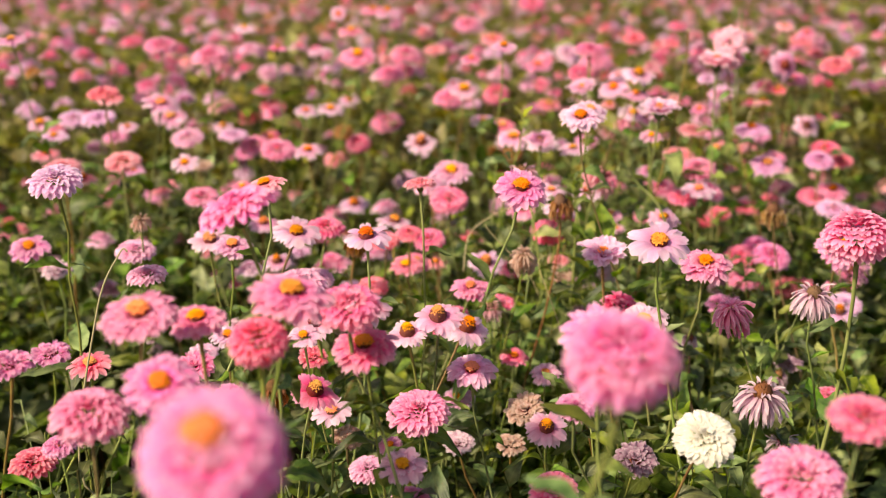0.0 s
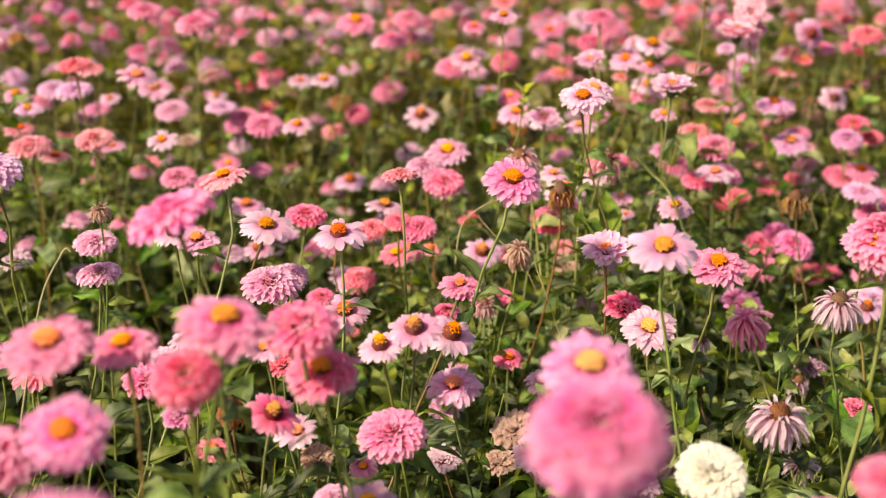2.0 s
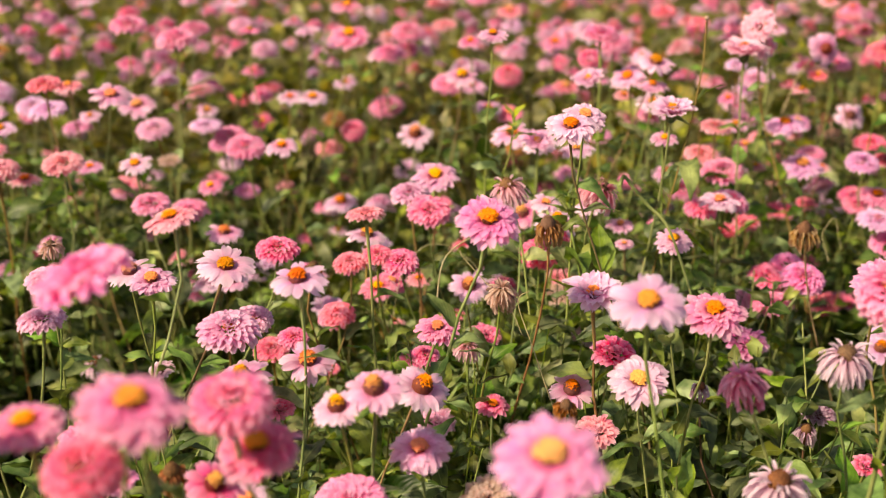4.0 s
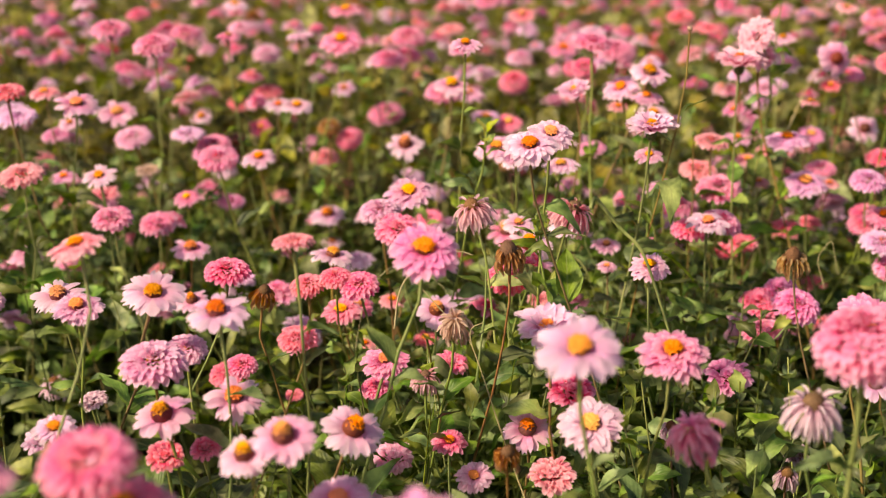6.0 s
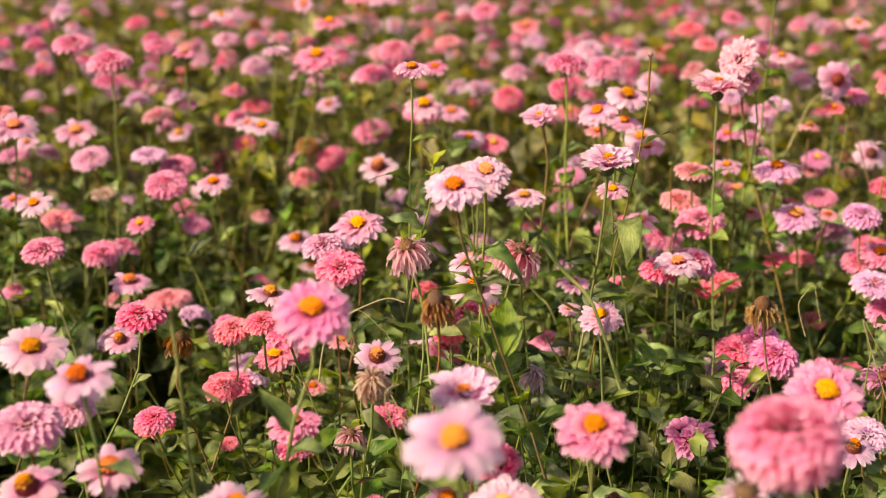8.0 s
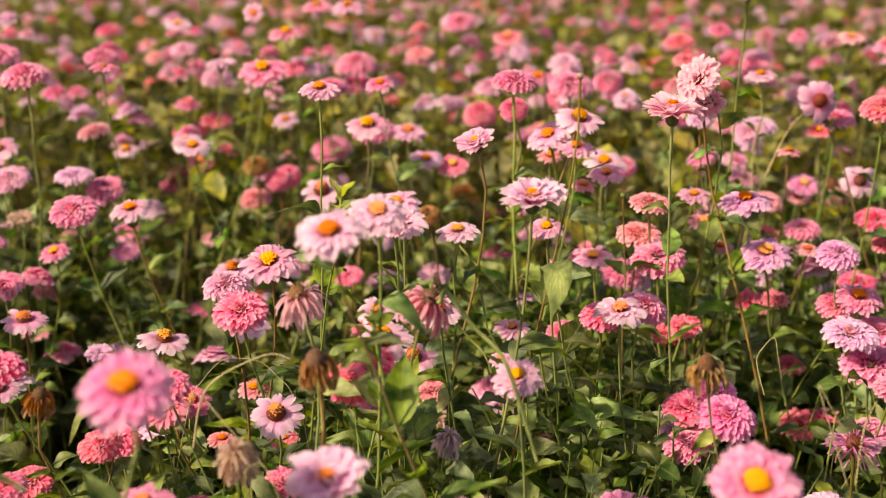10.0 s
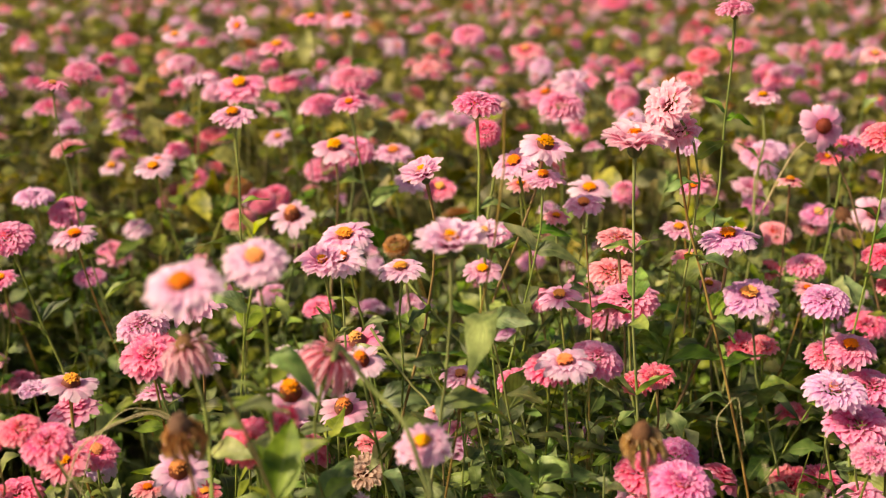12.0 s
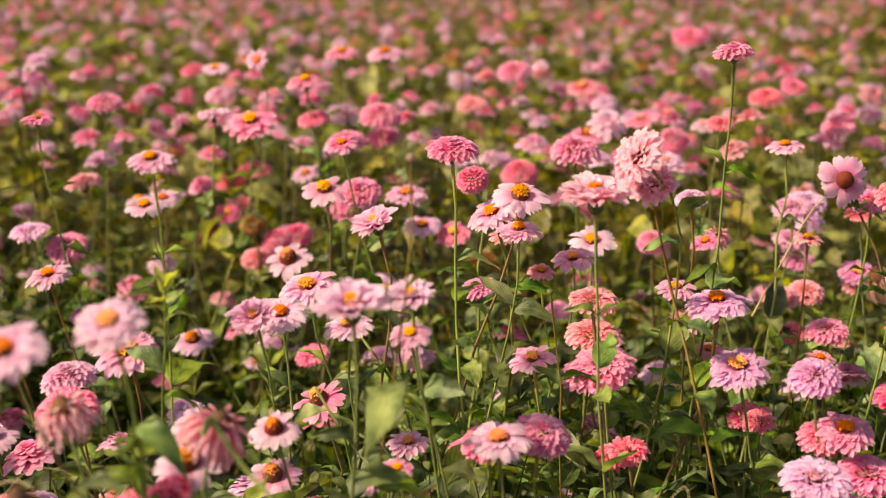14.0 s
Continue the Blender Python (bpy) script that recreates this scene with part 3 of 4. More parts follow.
zinnia('full', 'pale_pink', -0.254, 1.501, 0.748, 0.053, 15, 0)
zinnia('double', 'pale_pink', -0.394, 1.595, 0.720, 0.055, 18, 0)
zinnia('double', 'pale_pink', -0.338, 1.413, 0.737, 0.050, 10, 0)
zinnia('double', 'lilac', -0.416, 1.353, 0.857, 0.063, 18, 0)
zinnia('double', 'salmon', -0.505, 1.997, 0.765, 0.062, 12, 0)
zinnia('semi', 'mauve', -0.550, 1.654, 0.709, 0.060, 18, 0)
zinnia('coned', 'pale_pink', -0.005, 1.246, 0.738, 0.053, 28, -5)
zinnia('coned', 'blush', -0.036, 1.249, 0.720, 0.047, 22, -5)
zinnia('coned', 'blush', 0.026, 1.386, 0.683, 0.059, 25, 15)
zinnia('semi', 'pale_pink', 0.030, 1.278, 0.670, 0.058, 18, 0)
zinnia('double', 'pink', -0.025, 1.230, 0.642, 0.068, 22, 0)
zinnia('semi', 'pale_pink', 0.126, 1.493, 0.590, 0.039, 30, 0)
zinnia('coned', 'pale_pink', 0.107, 1.242, 0.620, 0.047, 30, 0)
zinnia('semi', 'pale_pink', -0.037, 1.098, 0.640, 0.049, 22, 0)
zinnia('ragged', 'tan', 0.087, 1.274, 0.626, 0.048, 30, -10)
zinnia('double', 'mauve', 0.123, 1.119, 0.690, 0.040, 25, 0)
zinnia('semi', 'blush', 0.232, 1.419, 0.679, 0.064, 28, 0)
zinnia('full', 'pink', 0.300, 1.423, 0.745, 0.067, 22, 0)
zinnia('single', 'lilac', 0.213, 1.229, 0.821, 0.067, 20, 0)
zinnia('wilted', 'dusty', 0.408, 1.357, 0.725, 0.059, 8, 0)
zinnia('full', 'bright_pink', 0.087, 1.408, 0.838, 0.065, 32, 0)
zinnia('husk', 'rust', 0.154, 1.640, 0.767, 0.039, 8, -10)
zinnia('double', 'hot_coral', 0.151, 1.788, 0.699, 0.056, 22, 0)
zinnia('double', 'rose', -0.020, 1.759, 0.695, 0.050, 20, 0)
zinnia('double', 'rose', 0.009, 1.908, 0.722, 0.062, 25, 0)
zinnia('double', 'pale_pink', -0.020, 1.957, 0.733, 0.056, 8, -10)
zinnia('semi', 'pale_pink', 0.013, 2.008, 0.746, 0.072, 18, 0)
zinnia('full', 'pink', 0.034, 1.553, 0.681, 0.052, 12, 0)
zinnia('coned', 'lilac', 0.063, 1.837, 0.641, 0.056, 28, 0)
zinnia('double', 'pale_pink', -0.166, 1.447, 0.715, 0.067, 20, 0)
zinnia('single', 'pale_pink', -0.085, 1.419, 0.696, 0.056, 22, 0)
zinnia('full', 'pale_pink', 0.307, 1.746, 0.727, 0.049, 22, 0)
zinnia('semi', 'blush', 0.396, 1.950, 0.727, 0.060, 12, 0)
zinnia('double', 'rose', 0.378, 1.985, 0.708, 0.052, 16, 0)
zinnia('husk', 'straw', 0.474, 1.800, 0.721, 0.039, 8, 0)
zinnia('wilted', 'faded', 0.221, 1.786, 0.777, 0.062, -10, 25)
zinnia('double', 'rose', 0.470, 1.964, 0.620, 0.055, 20, 0)
zinnia('ragged', 'hot_coral', 0.218, 1.518, 0.669, 0.054, 20, 0)
zinnia('shaggy', 'pink', 0.305, 1.298, 0.728, 0.056, 14, -18)
zinnia('coned', 'pale_pink', 0.176, 1.529, 0.625, 0.053, 30, 5)
zinnia('single', 'pale_pink', -0.467, 2.118, 0.841, 0.069, 16, 5)
zinnia('double', 'pink', -0.427, 2.370, 0.891, 0.073, 12, 0)
zinnia('double', 'coral', -0.552, 2.083, 0.861, 0.055, 10, 0)
zinnia('single', 'pale_pink', -0.524, 2.459, 0.770, 0.074, 20, 0)
zinnia('double', 'pale_pink', -0.483, 2.408, 0.737, 0.066, 15, 0)
zinnia('single', 'blush', -0.419, 2.051, 0.753, 0.052, 22, 0)
zinnia('double', 'pink', -0.282, 2.171, 0.754, 0.064, 18, 0)
zinnia('semi', 'pale_pink', -0.240, 2.251, 0.738, 0.060, 14, 0)
zinnia('semi', 'salmon', -0.190, 1.346, 0.855, 0.050, 10, -10)
zinnia('single', 'pale_pink', -0.292, 2.036, 0.656, 0.056, 15, 0)
zinnia('full', 'pale_pink', 0.091, 1.935, 0.948, 0.044, 12, 0)
zinnia('single', 'pale_pink', 0.040, 2.438, 0.825, 0.062, 22, 0)
zinnia('coned', 'blush', -0.044, 2.510, 0.710, 0.070, 25, 0)
zinnia('semi', 'blush', 0.173, 1.608, 0.890, 0.060, 25, 0)
zinnia('full', 'blush', 0.194, 1.695, 0.884, 0.054, 22, 0)
zinnia('cupped', 'pale_pink', 0.230, 2.109, 0.865, 0.057, 20, -10)
zinnia('semi', 'pale_pink', 0.302, 2.271, 0.847, 0.061, 25, -10)
zinnia('single', 'blush', 0.340, 2.240, 0.875, 0.063, 18, 10)
zinnia('cupped', 'blush', 0.311, 1.838, 0.866, 0.068, 14, 0)
zinnia('cupped', 'shell', 0.445, 2.093, 0.908, 0.076, 2, 0)
zinnia('ragged', 'shell', 0.474, 2.149, 0.938, 0.060, 45, -30)
zinnia('bare', 'pale_pink', 0.658, 2.481, 0.867, 0.066, 78, 10, leaves=2, hook=True)
zinnia('semi', 'pale_pink', 0.122, 2.190, 0.771, 0.071, 14, 0)
zinnia('cupped', 'pale_pink', 0.153, 1.997, 0.796, 0.056, 16, 0)
zinnia('semi', 'blush', 0.213, 2.077, 0.771, 0.052, 15, 0)
zinnia('semi', 'pale_pink', 0.319, 1.949, 0.812, 0.039, 15, 0)
zinnia('full', 'orchid', 0.544, 2.245, 0.775, 0.072, 10, 0)
zinnia('full', 'orchid', 0.570, 2.224, 0.717, 0.068, 18, 0)
zinnia('double', 'orchid', 0.644, 2.167, 0.735, 0.054, 18, 0)
zinnia('husk', 'tan', 0.713, 2.637, 0.707, 0.052, 12, -20)
zinnia('double', 'lilac', 0.652, 2.089, 0.667, 0.068, 12, 0)
zinnia('ball', 'pink', 0.414, 1.245, 0.828, 0.074, 2, 0)
zinnia('double', 'pink', 0.258, 2.269, 0.913, 0.060, 10, 0)
zinnia('wilted', 'withered', 0.111, 1.758, 0.785, 0.060, -5, -20)
zinnia('cupped', 'blush', 0.193, 1.498, 0.738, 0.070, 22, 0)
zinnia('double', 'bright_pink', 0.506, 1.915, 0.630, 0.064, 22, 10)
zinnia('double', 'pink', 0.471, 1.942, 0.588, 0.055, 20, -10)
zinnia('ragged', 'mauve', 0.404, 1.765, 0.592, 0.062, 22, 0)
zinnia('coned', 'pale_pink', -0.144, 1.395, 0.687, 0.057, 22, 0)
zinnia('double', 'rose', -0.161, 1.714, 0.722, 0.056, 14, 0)
zinnia('double', 'coral', -0.082, 1.773, 0.689, 0.044, 14, 0)
zinnia('single', 'blush', -0.074, 1.906, 0.688, 0.058, 2, 14)
zinnia('double', 'pink', -0.364, 2.129, 0.666, 0.059, 16, 0)
zinnia('double', 'pink', -0.380, 1.981, 0.711, 0.058, 14, 0)
zinnia('double', 'coral', -0.101, 1.789, 0.619, 0.048, 20, 0)
zinnia('double', 'rose', -0.139, 1.670, 0.628, 0.039, 20, 0)
zinnia('husk', 'rust', -0.120, 1.709, 0.696, 0.031, 8, 10)
zinnia('full', 'pink', 0.490, 1.531, 0.741, 0.068, 38, 0)
zinnia('star', 'mauve', 0.634, 1.927, 0.604, 0.059, 15, 0)
zinnia('double', 'rose', -0.110, 1.854, 0.592, 0.053, 20, 0)
zinnia('double', 'coral', -0.191, 1.816, 0.560, 0.052, 20, 0)
zinnia('full', 'pink', 0.675, 2.182, 0.679, 0.060, 20, 0)
zinnia('semi', 'blush', 0.158, 2.042, 0.788, 0.055, 18, 0)
zinnia('cupped', 'blush', 0.321, 1.945, 0.846, 0.046, 18, 0)
zinnia('coned', 'pink', 0.139, 2.176, 0.651, 0.062, 22, -15)
zinnia('double', 'pink', 0.421, 2.002, 0.714, 0.056, 20, 10)
zinnia('coned', 'blush', 0.173, 1.829, 0.727, 0.059, 25, 5)
zinnia('coned', 'blush', 0.218, 1.894, 0.736, 0.047, 20, 0)
zinnia('semi', 'pale_pink', 0.363, 2.212, 0.709, 0.054, 15, -5)
zinnia('semi', 'pale_pink', 0.375, 2.350, 0.784, 0.053, 15, 0)
zinnia('single', 'blush', 0.370, 2.488, 0.773, 0.064, 18, 0)
zinnia('double', 'pink', 0.539, 2.336, 1.019, 0.045, 8, 0)
zinnia('single', 'pale_pink', -0.755, 2.392, 0.766, 0.055, 18, 0)
zinnia('semi', 'salmon', -0.703, 2.247, 0.732, 0.057, 15, 0)
zinnia('double', 'salmon', -0.607, 2.017, 0.747, 0.070, 15, 0)
zinnia('semi', 'salmon', -0.601, 2.105, 0.715, 0.054, 5, 0)
zinnia('semi', 'lilac', -0.691, 2.260, 0.762, 0.056, 15, 0)
zinnia('semi', 'pink', -0.363, 2.281, 0.667, 0.047, 18, 0)
zinnia('double', 'lilac', -0.404, 2.453, 0.735, 0.060, 12, 0)
zinnia('double', 'mauve', -0.391, 2.521, 0.688, 0.054, 15, 0)
zinnia('semi', 'rose', -0.415, 3.066, 0.633, 0.056, 30, 0)
zinnia('double', 'coral', -0.487, 3.220, 0.661, 0.078, 15, 0)
zinnia('double', 'coral', -0.425, 3.209, 0.687, 0.069, 15, 0)
zinnia('single', 'blush', -0.278, 2.595, 0.763, 0.051, 12, 0)
zinnia('single', 'blush', -0.214, 2.435, 0.789, 0.058, 12, 0)
zinnia('double', 'salmon', -0.236, 2.816, 0.621, 0.061, 15, 0)
zinnia('ball', 'rose', -0.181, 2.770, 0.670, 0.051, 15, 0)
zinnia('double', 'pink', -0.131, 2.966, 0.684, 0.078, 15, 0)
zinnia('single', 'lilac', -0.175, 2.477, 0.594, 0.066, 18, 0)
zinnia('full', 'pink', -0.177, 2.684, 0.862, 0.083, 14, 0)
zinnia('double', 'pink', -0.121, 2.922, 0.801, 0.069, 15, 0)
zinnia('double', 'pink', -0.084, 2.981, 0.838, 0.077, 18, 0)
zinnia('double', 'pale_pink', -0.436, 3.255, 0.768, 0.068, 15, 0)
zinnia('double', 'coral', -0.776, 3.827, 0.667, 0.072, 15, 0)
zinnia('wilted', 'tan', -0.380, 1.574, 0.763, 0.032, 10, 0)
zinnia('double', 'pink', -0.556, 2.549, 0.898, 0.071, 10, 0)
zinnia('semi', 'salmon', 0.302, 2.321, 0.811, 0.036, 12, 0)
zinnia('semi', 'coral', 0.252, 3.051, 0.714, 0.068, 15, 0)
zinnia('ball', 'rose', 0.129, 3.094, 0.737, 0.068, 15, 0)
zinnia('double', 'pink', 0.324, 2.350, 0.660, 0.046, 15, 0)
zinnia('semi', 'pale_pink', 0.489, 2.355, 0.758, 0.046, 10, 0)
zinnia('semi', 'salmon', 0.528, 2.369, 0.686, 0.040, 15, 0)
zinnia('double', 'pink', 0.652, 2.505, 0.679, 0.054, 12, 0)
zinnia('semi', 'salmon', 0.647, 2.408, 0.676, 0.037, 10, 0)
zinnia('double', 'coral', 0.746, 2.374, 0.697, 0.052, 15, 0)
zinnia('double', 'hot_coral', 0.743, 2.465, 0.708, 0.060, 15, 0)
zinnia('double', 'rose', 0.655, 2.208, 0.660, 0.052, 18, 0)
zinnia('double', 'pink', 0.677, 2.092, 0.629, 0.073, 15, 0)
zinnia('semi', 'pale_pink', 0.273, 1.965, 0.663, 0.029, 15, 0)
zinnia('double', 'pale_pink', 0.596, 2.747, 0.776, 0.060, 14, 0)
zinnia('single', 'salmon', 0.623, 2.483, 0.795, 0.037, 2, 0)
zinnia('double', 'coral', 0.990, 3.562, 0.820, 0.079, 15, 0)
zinnia('semi', 'coral', 0.891, 3.078, 0.831, 0.057, 15, 0)
zinnia('double', 'coral', 0.717, 2.349, 0.878, 0.062, 15, 0)
zinnia('double', 'pink', 0.690, 2.534, 0.834, 0.059, 18, 0)
zinnia('wilted', 'faded', 0.514, 2.545, 0.776, 0.042, 15, 0)
zinnia('semi', 'pink', 0.232, 3.157, 0.795, 0.078, 15, 0)
zinnia('double', 'pink', 0.314, 2.644, 0.855, 0.071, 15, 0)
zinnia('double', 'coral', 0.484, 3.682, 0.757, 0.076, 15, 0)
zinnia('double', 'coral', -0.121, 1.868, 0.514, 0.025, 20, 0)
zinnia('semi', 'salmon', -0.049, 2.005, 0.533, 0.040, 5, 0)
zinnia('double', 'rose', 0.018, 1.614, 0.629, 0.036, 20, 0)
zinnia('semi', 'rose', -0.055, 1.845, 0.635, 0.054, 18, 0)
zinnia('double', 'salmon', -0.026, 1.414, 0.843, 0.040, 0, 0)
zinnia('semi', 'pale_pink', 0.277, 2.066, 0.663, 0.045, 8, 0)
zinnia('semi', 'pink', 0.315, 1.925, 0.701, 0.031, 15, 0)
zinnia('ragged', 'coral', 0.453, 2.176, 0.625, 0.042, 15, 0)
zinnia('ragged', 'coral', 0.575, 2.380, 0.607, 0.058, 15, 0)
zinnia('double', 'rose', -0.007, 1.791, 0.556, 0.041, 18, 0)
zinnia('double', 'lilac', 0.591, 1.810, 0.585, 0.054, 18, 0)
zinnia('ragged', 'coral', 0.632, 2.266, 0.480, 0.058, 25, 0)
zinnia('shaggy', 'dusty', 0.239, 1.805, 0.640, 0.040, -8, 15)
zinnia('shaggy', 'tan', 0.102, 1.578, 0.716, 0.048, 15, 0)
zinnia('single', 'blush', 0.160, 1.862, 0.746, 0.042, 18, 0)
zinnia('double', 'rose', 0.335, 2.068, 0.661, 0.043, 22, 0)
zinnia('ragged', 'coral', 0.475, 2.151, 0.645, 0.046, 22, 0)
zinnia('ragged', 'coral', 0.591, 2.270, 0.646, 0.039, 18, 0)
zinnia('ragged', 'coral', 0.610, 2.572, 0.651, 0.044, 15, 0)
zinnia('double', 'salmon', 0.591, 2.634, 0.680, 0.051, 10, 0)
zinnia('double', 'lilac', 0.611, 2.778, 0.777, 0.062, 10, 0)
zinnia('double', 'lilac', 0.495, 2.410, 0.847, 0.039, 12, 0)
zinnia('double', 'mauve', 0.266, 2.355, 0.739, 0.048, 15, 0)
zinnia('ball', 'rose', -0.192, 2.871, 0.654, 0.055, 15, 0)
zinnia('double', 'rose', -0.202, 2.976, 0.828, 0.061, 14, 0)
zinnia('semi', 'pink', 0.054, 2.463, 0.879, 0.047, 15, 0)
zinnia('ragged', 'blush', -0.260, 2.727, 0.865, 0.057, 5, 0)
zinnia('semi', 'pink', -0.209, 2.960, 0.893, 0.074, 5, 0)
zinnia('semi', 'pink', -0.161, 3.005, 0.938, 0.063, 5, 0)
zinnia('semi', 'pale_pink', -0.134, 3.147, 0.926, 0.076, 8, 0)
zinnia('double', 'faded', -0.464, 2.682, 0.756, 0.062, 0, -10)
zinnia('double', 'pink', -0.368, 2.483, 0.710, 0.063, 15, 0)
zinnia('semi', 'pink', -0.299, 2.336, 0.911, 0.042, 3, 0)
zinnia('single', 'pale_pink', -0.226, 2.813, 0.943, 0.039, 55, 0)
zinnia('semi', 'coral', 0.679, 2.604, 0.804, 0.039, 15, 0)
zinnia('double', 'rose', 0.572, 3.160, 0.891, 0.046, 15, 0)
zinnia('double', 'pink', 0.063, 3.305, 0.884, 0.069, 18, 0)
zinnia('double', 'rose', 0.285, 4.150, 0.890, 0.090, 15, 0)
zinnia('double', 'pale_pink', -0.154, 1.514, 0.704, 0.045, 18, 0)
zinnia('husk', 'rust', 0.160, 1.373, 0.667, 0.026, 8, 0)
zinnia('ragged', 'salmon', 0.201, 1.501, 0.589, 0.051, 22, 0)
zinnia('ragged', 'pale_pink', 0.029, 1.660, 0.528, 0.050, 22, 0)
zinnia('husk', 'dusty', 0.323, 1.602, 0.596, 0.025, 15, 0)
zinnia('ragged', 'plum', 0.471, 1.655, 0.545, 0.042, 15, 0)
zinnia('husk', 'dusty', 0.449, 1.627, 0.535, 0.029, 15, 0)
zinnia('coned', 'lilac', 0.572, 1.776, 0.583, 0.049, 18, 0)
zinnia('wilted', 'dusty', -0.466, 1.949, 0.483, 0.052, 5, 0)
zinnia('ragged', 'dusty', -0.261, 1.544, 0.635, 0.033, 15, 0)
zinnia('semi', 'blush', -0.247, 1.405, 0.667, 0.044, 20, 0)
zinnia('ragged', 'rose', -0.113, 1.416, 0.646, 0.032, 20, 0)
zinnia('double', 'coral', -0.048, 1.765, 0.702, 0.041, 12, 0)
zinnia('full', 'rose', -0.041, 1.884, 0.630, 0.046, 20, 10)
zinnia('coned', 'pale_pink', 0.179, 1.971, 0.656, 0.055, 18, 5)
zinnia('ragged', 'salmon', 0.189, 2.044, 0.590, 0.040, 15, 0)
zinnia('double', 'pink', 0.401, 2.329, 0.657, 0.066, 20, 0)
zinnia('double', 'coral', 0.642, 2.439, 0.499, 0.045, 18, 0)
zinnia('double', 'pink', 0.676, 1.971, 0.649, 0.044, 15, 0)
zinnia('bud', 'tan', 0.351, 1.856, 0.979, 0.011, 5, 0)
zinnia('semi', 'salmon', 0.346, 2.317, 0.775, 0.035, 12, 0)
zinnia('ball', 'pink', 0.400, 2.799, 0.704, 0.046, 18, 0)
zinnia('semi', 'pink', 0.504, 2.510, 0.776, 0.041, 18, -10)
zinnia('double', 'salmon', 0.428, 2.191, 0.785, 0.052, 12, 0)
zinnia('double', 'mauve', 0.604, 2.869, 0.672, 0.053, 12, 0)
zinnia('semi', 'mauve', 0.687, 2.761, 0.690, 0.055, 25, 0)
zinnia('ragged', 'salmon', 0.686, 2.803, 0.659, 0.048, 20, 0)
zinnia('ball', 'rose', 0.250, 2.373, 0.865, 0.041, 18, 0)
zinnia('ball', 'pink', 0.367, 3.246, 0.783, 0.063, 18, 0)
zinnia('semi', 'rose', 0.273, 3.490, 0.779, 0.070, 20, 0)
zinnia('semi', 'pale_pink', 0.587, 2.567, 0.888, 0.049, 12, 0)
zinnia('semi', 'salmon', 0.766, 2.909, 0.908, 0.049, 12, 0)
zinnia('double', 'coral', 0.512, 3.460, 0.835, 0.070, 15, 0)
zinnia('double', 'coral', 0.490, 2.778, 0.882, 0.042, 15, 0)
zinnia('double', 'pink', 0.646, 3.240, 0.819, 0.061, 12, 0)
zinnia('semi', 'coral', 0.137, 3.586, 0.826, 0.075, 15, 0)
zinnia('double', 'bright_pink', -0.173, 1.046, 0.894, 0.072, 2, -26)
zinnia('full', 'bright_pink', 0.124, 0.955, 0.812, 0.072, 20, 0)
zinnia('double', 'pink', 0.278, 0.923, 0.705, 0.075, 28, 0)
zinnia('double', 'rose', 0.286, 0.815, 0.799, 0.054, 18, 0)
zinnia('semi', 'coral', -0.391, 1.348, 0.652, 0.053, 18, 0)
zinnia('double', 'coral', -0.411, 1.195, 0.600, 0.052, 18, 0)
zinnia('ragged', 'mauve', -0.389, 1.095, 0.740, 0.046, 18, 0)
zinnia('coned', 'rose', -0.125, 1.177, 0.684, 0.050, 25, 10)
zinnia('single', 'blush', -0.115, 1.246, 0.637, 0.046, 25, 0)
zinnia('husk', 'rust', -0.173, 1.236, 0.660, 0.033, 10, 0)
zinnia('semi', 'mauve', -0.057, 1.289, 0.580, 0.032, 20, 0)
zinnia('double', 'pale_pink', -0.075, 1.181, 0.600, 0.040, 20, 0)
zinnia('ragged', 'dusty', 0.018, 1.392, 0.540, 0.041, 20, 0)
zinnia('ragged', 'tan', 0.079, 1.387, 0.540, 0.039, 20, 0)
zinnia('ragged', 'plum', 0.202, 1.251, 0.580, 0.052, 25, 0)
zinnia('double', 'rose', 0.102, 1.090, 0.620, 0.048, 20, 0)
zinnia('double', 'pink', -0.030, 1.108, 0.600, 0.042, 20, 0)
zinnia('ragged', 'blush', -0.290, 1.477, 0.620, 0.041, 15, 0)
zinnia('double', 'mauve', -0.352, 1.098, 0.660, 0.034, 15, 0)
zinnia('ragged', 'mauve', -0.217, 1.226, 0.660, 0.038, 20, 0)
zinnia('semi', 'coral', -0.203, 1.287, 0.600, 0.035, 22, 0)
zinnia('bud', 'green', 0.242, 2.050, 0.713, 0.014, 10, 0)
zinnia('bud', 'green', 0.396, 2.139, 0.805, 0.012, 10, 0)
zinnia('sprout', 'pale', 0.181, 1.731, 0.795, 0.032, 5, 0, leaves=4)
zinnia('sprout', 'lime', 0.120, 1.896, 0.855, 0.029, 5, 0, leaves=3)
zinnia('semi', 'mauve', -0.679, 2.038, 0.950, 0.050, 14, 0)
zinnia('ball', 'rust', 0.133, 2.391, 0.711, 0.038, 15, 0)
zinnia('double', 'rose', 0.735, 2.508, 0.603, 0.060, 14, 0)
zinnia('single', 'lilac', -0.218, 2.974, 0.735, 0.056, 16, 0)
zinnia('double', 'pale_pink', -0.472, 3.164, 0.835, 0.060, 12, 0)
zinnia('double', 'pink', -0.095, 3.025, 0.796, 0.062, 14, 0)
zinnia('semi', 'pale_pink', 0.052, 2.718, 0.765, 0.068, 14, 0)
zinnia('single', 'lilac', 0.085, 2.690, 0.728, 0.058, 22, 0)
zinnia('semi', 'salmon', -0.618, 2.386, 0.812, 0.055, 12, 0)
zinnia('double', 'lilac', -0.601, 2.228, 0.800, 0.065, 14, 0)
zinnia('double', 'mauve', -0.633, 2.465, 0.729, 0.056, 14, 0)
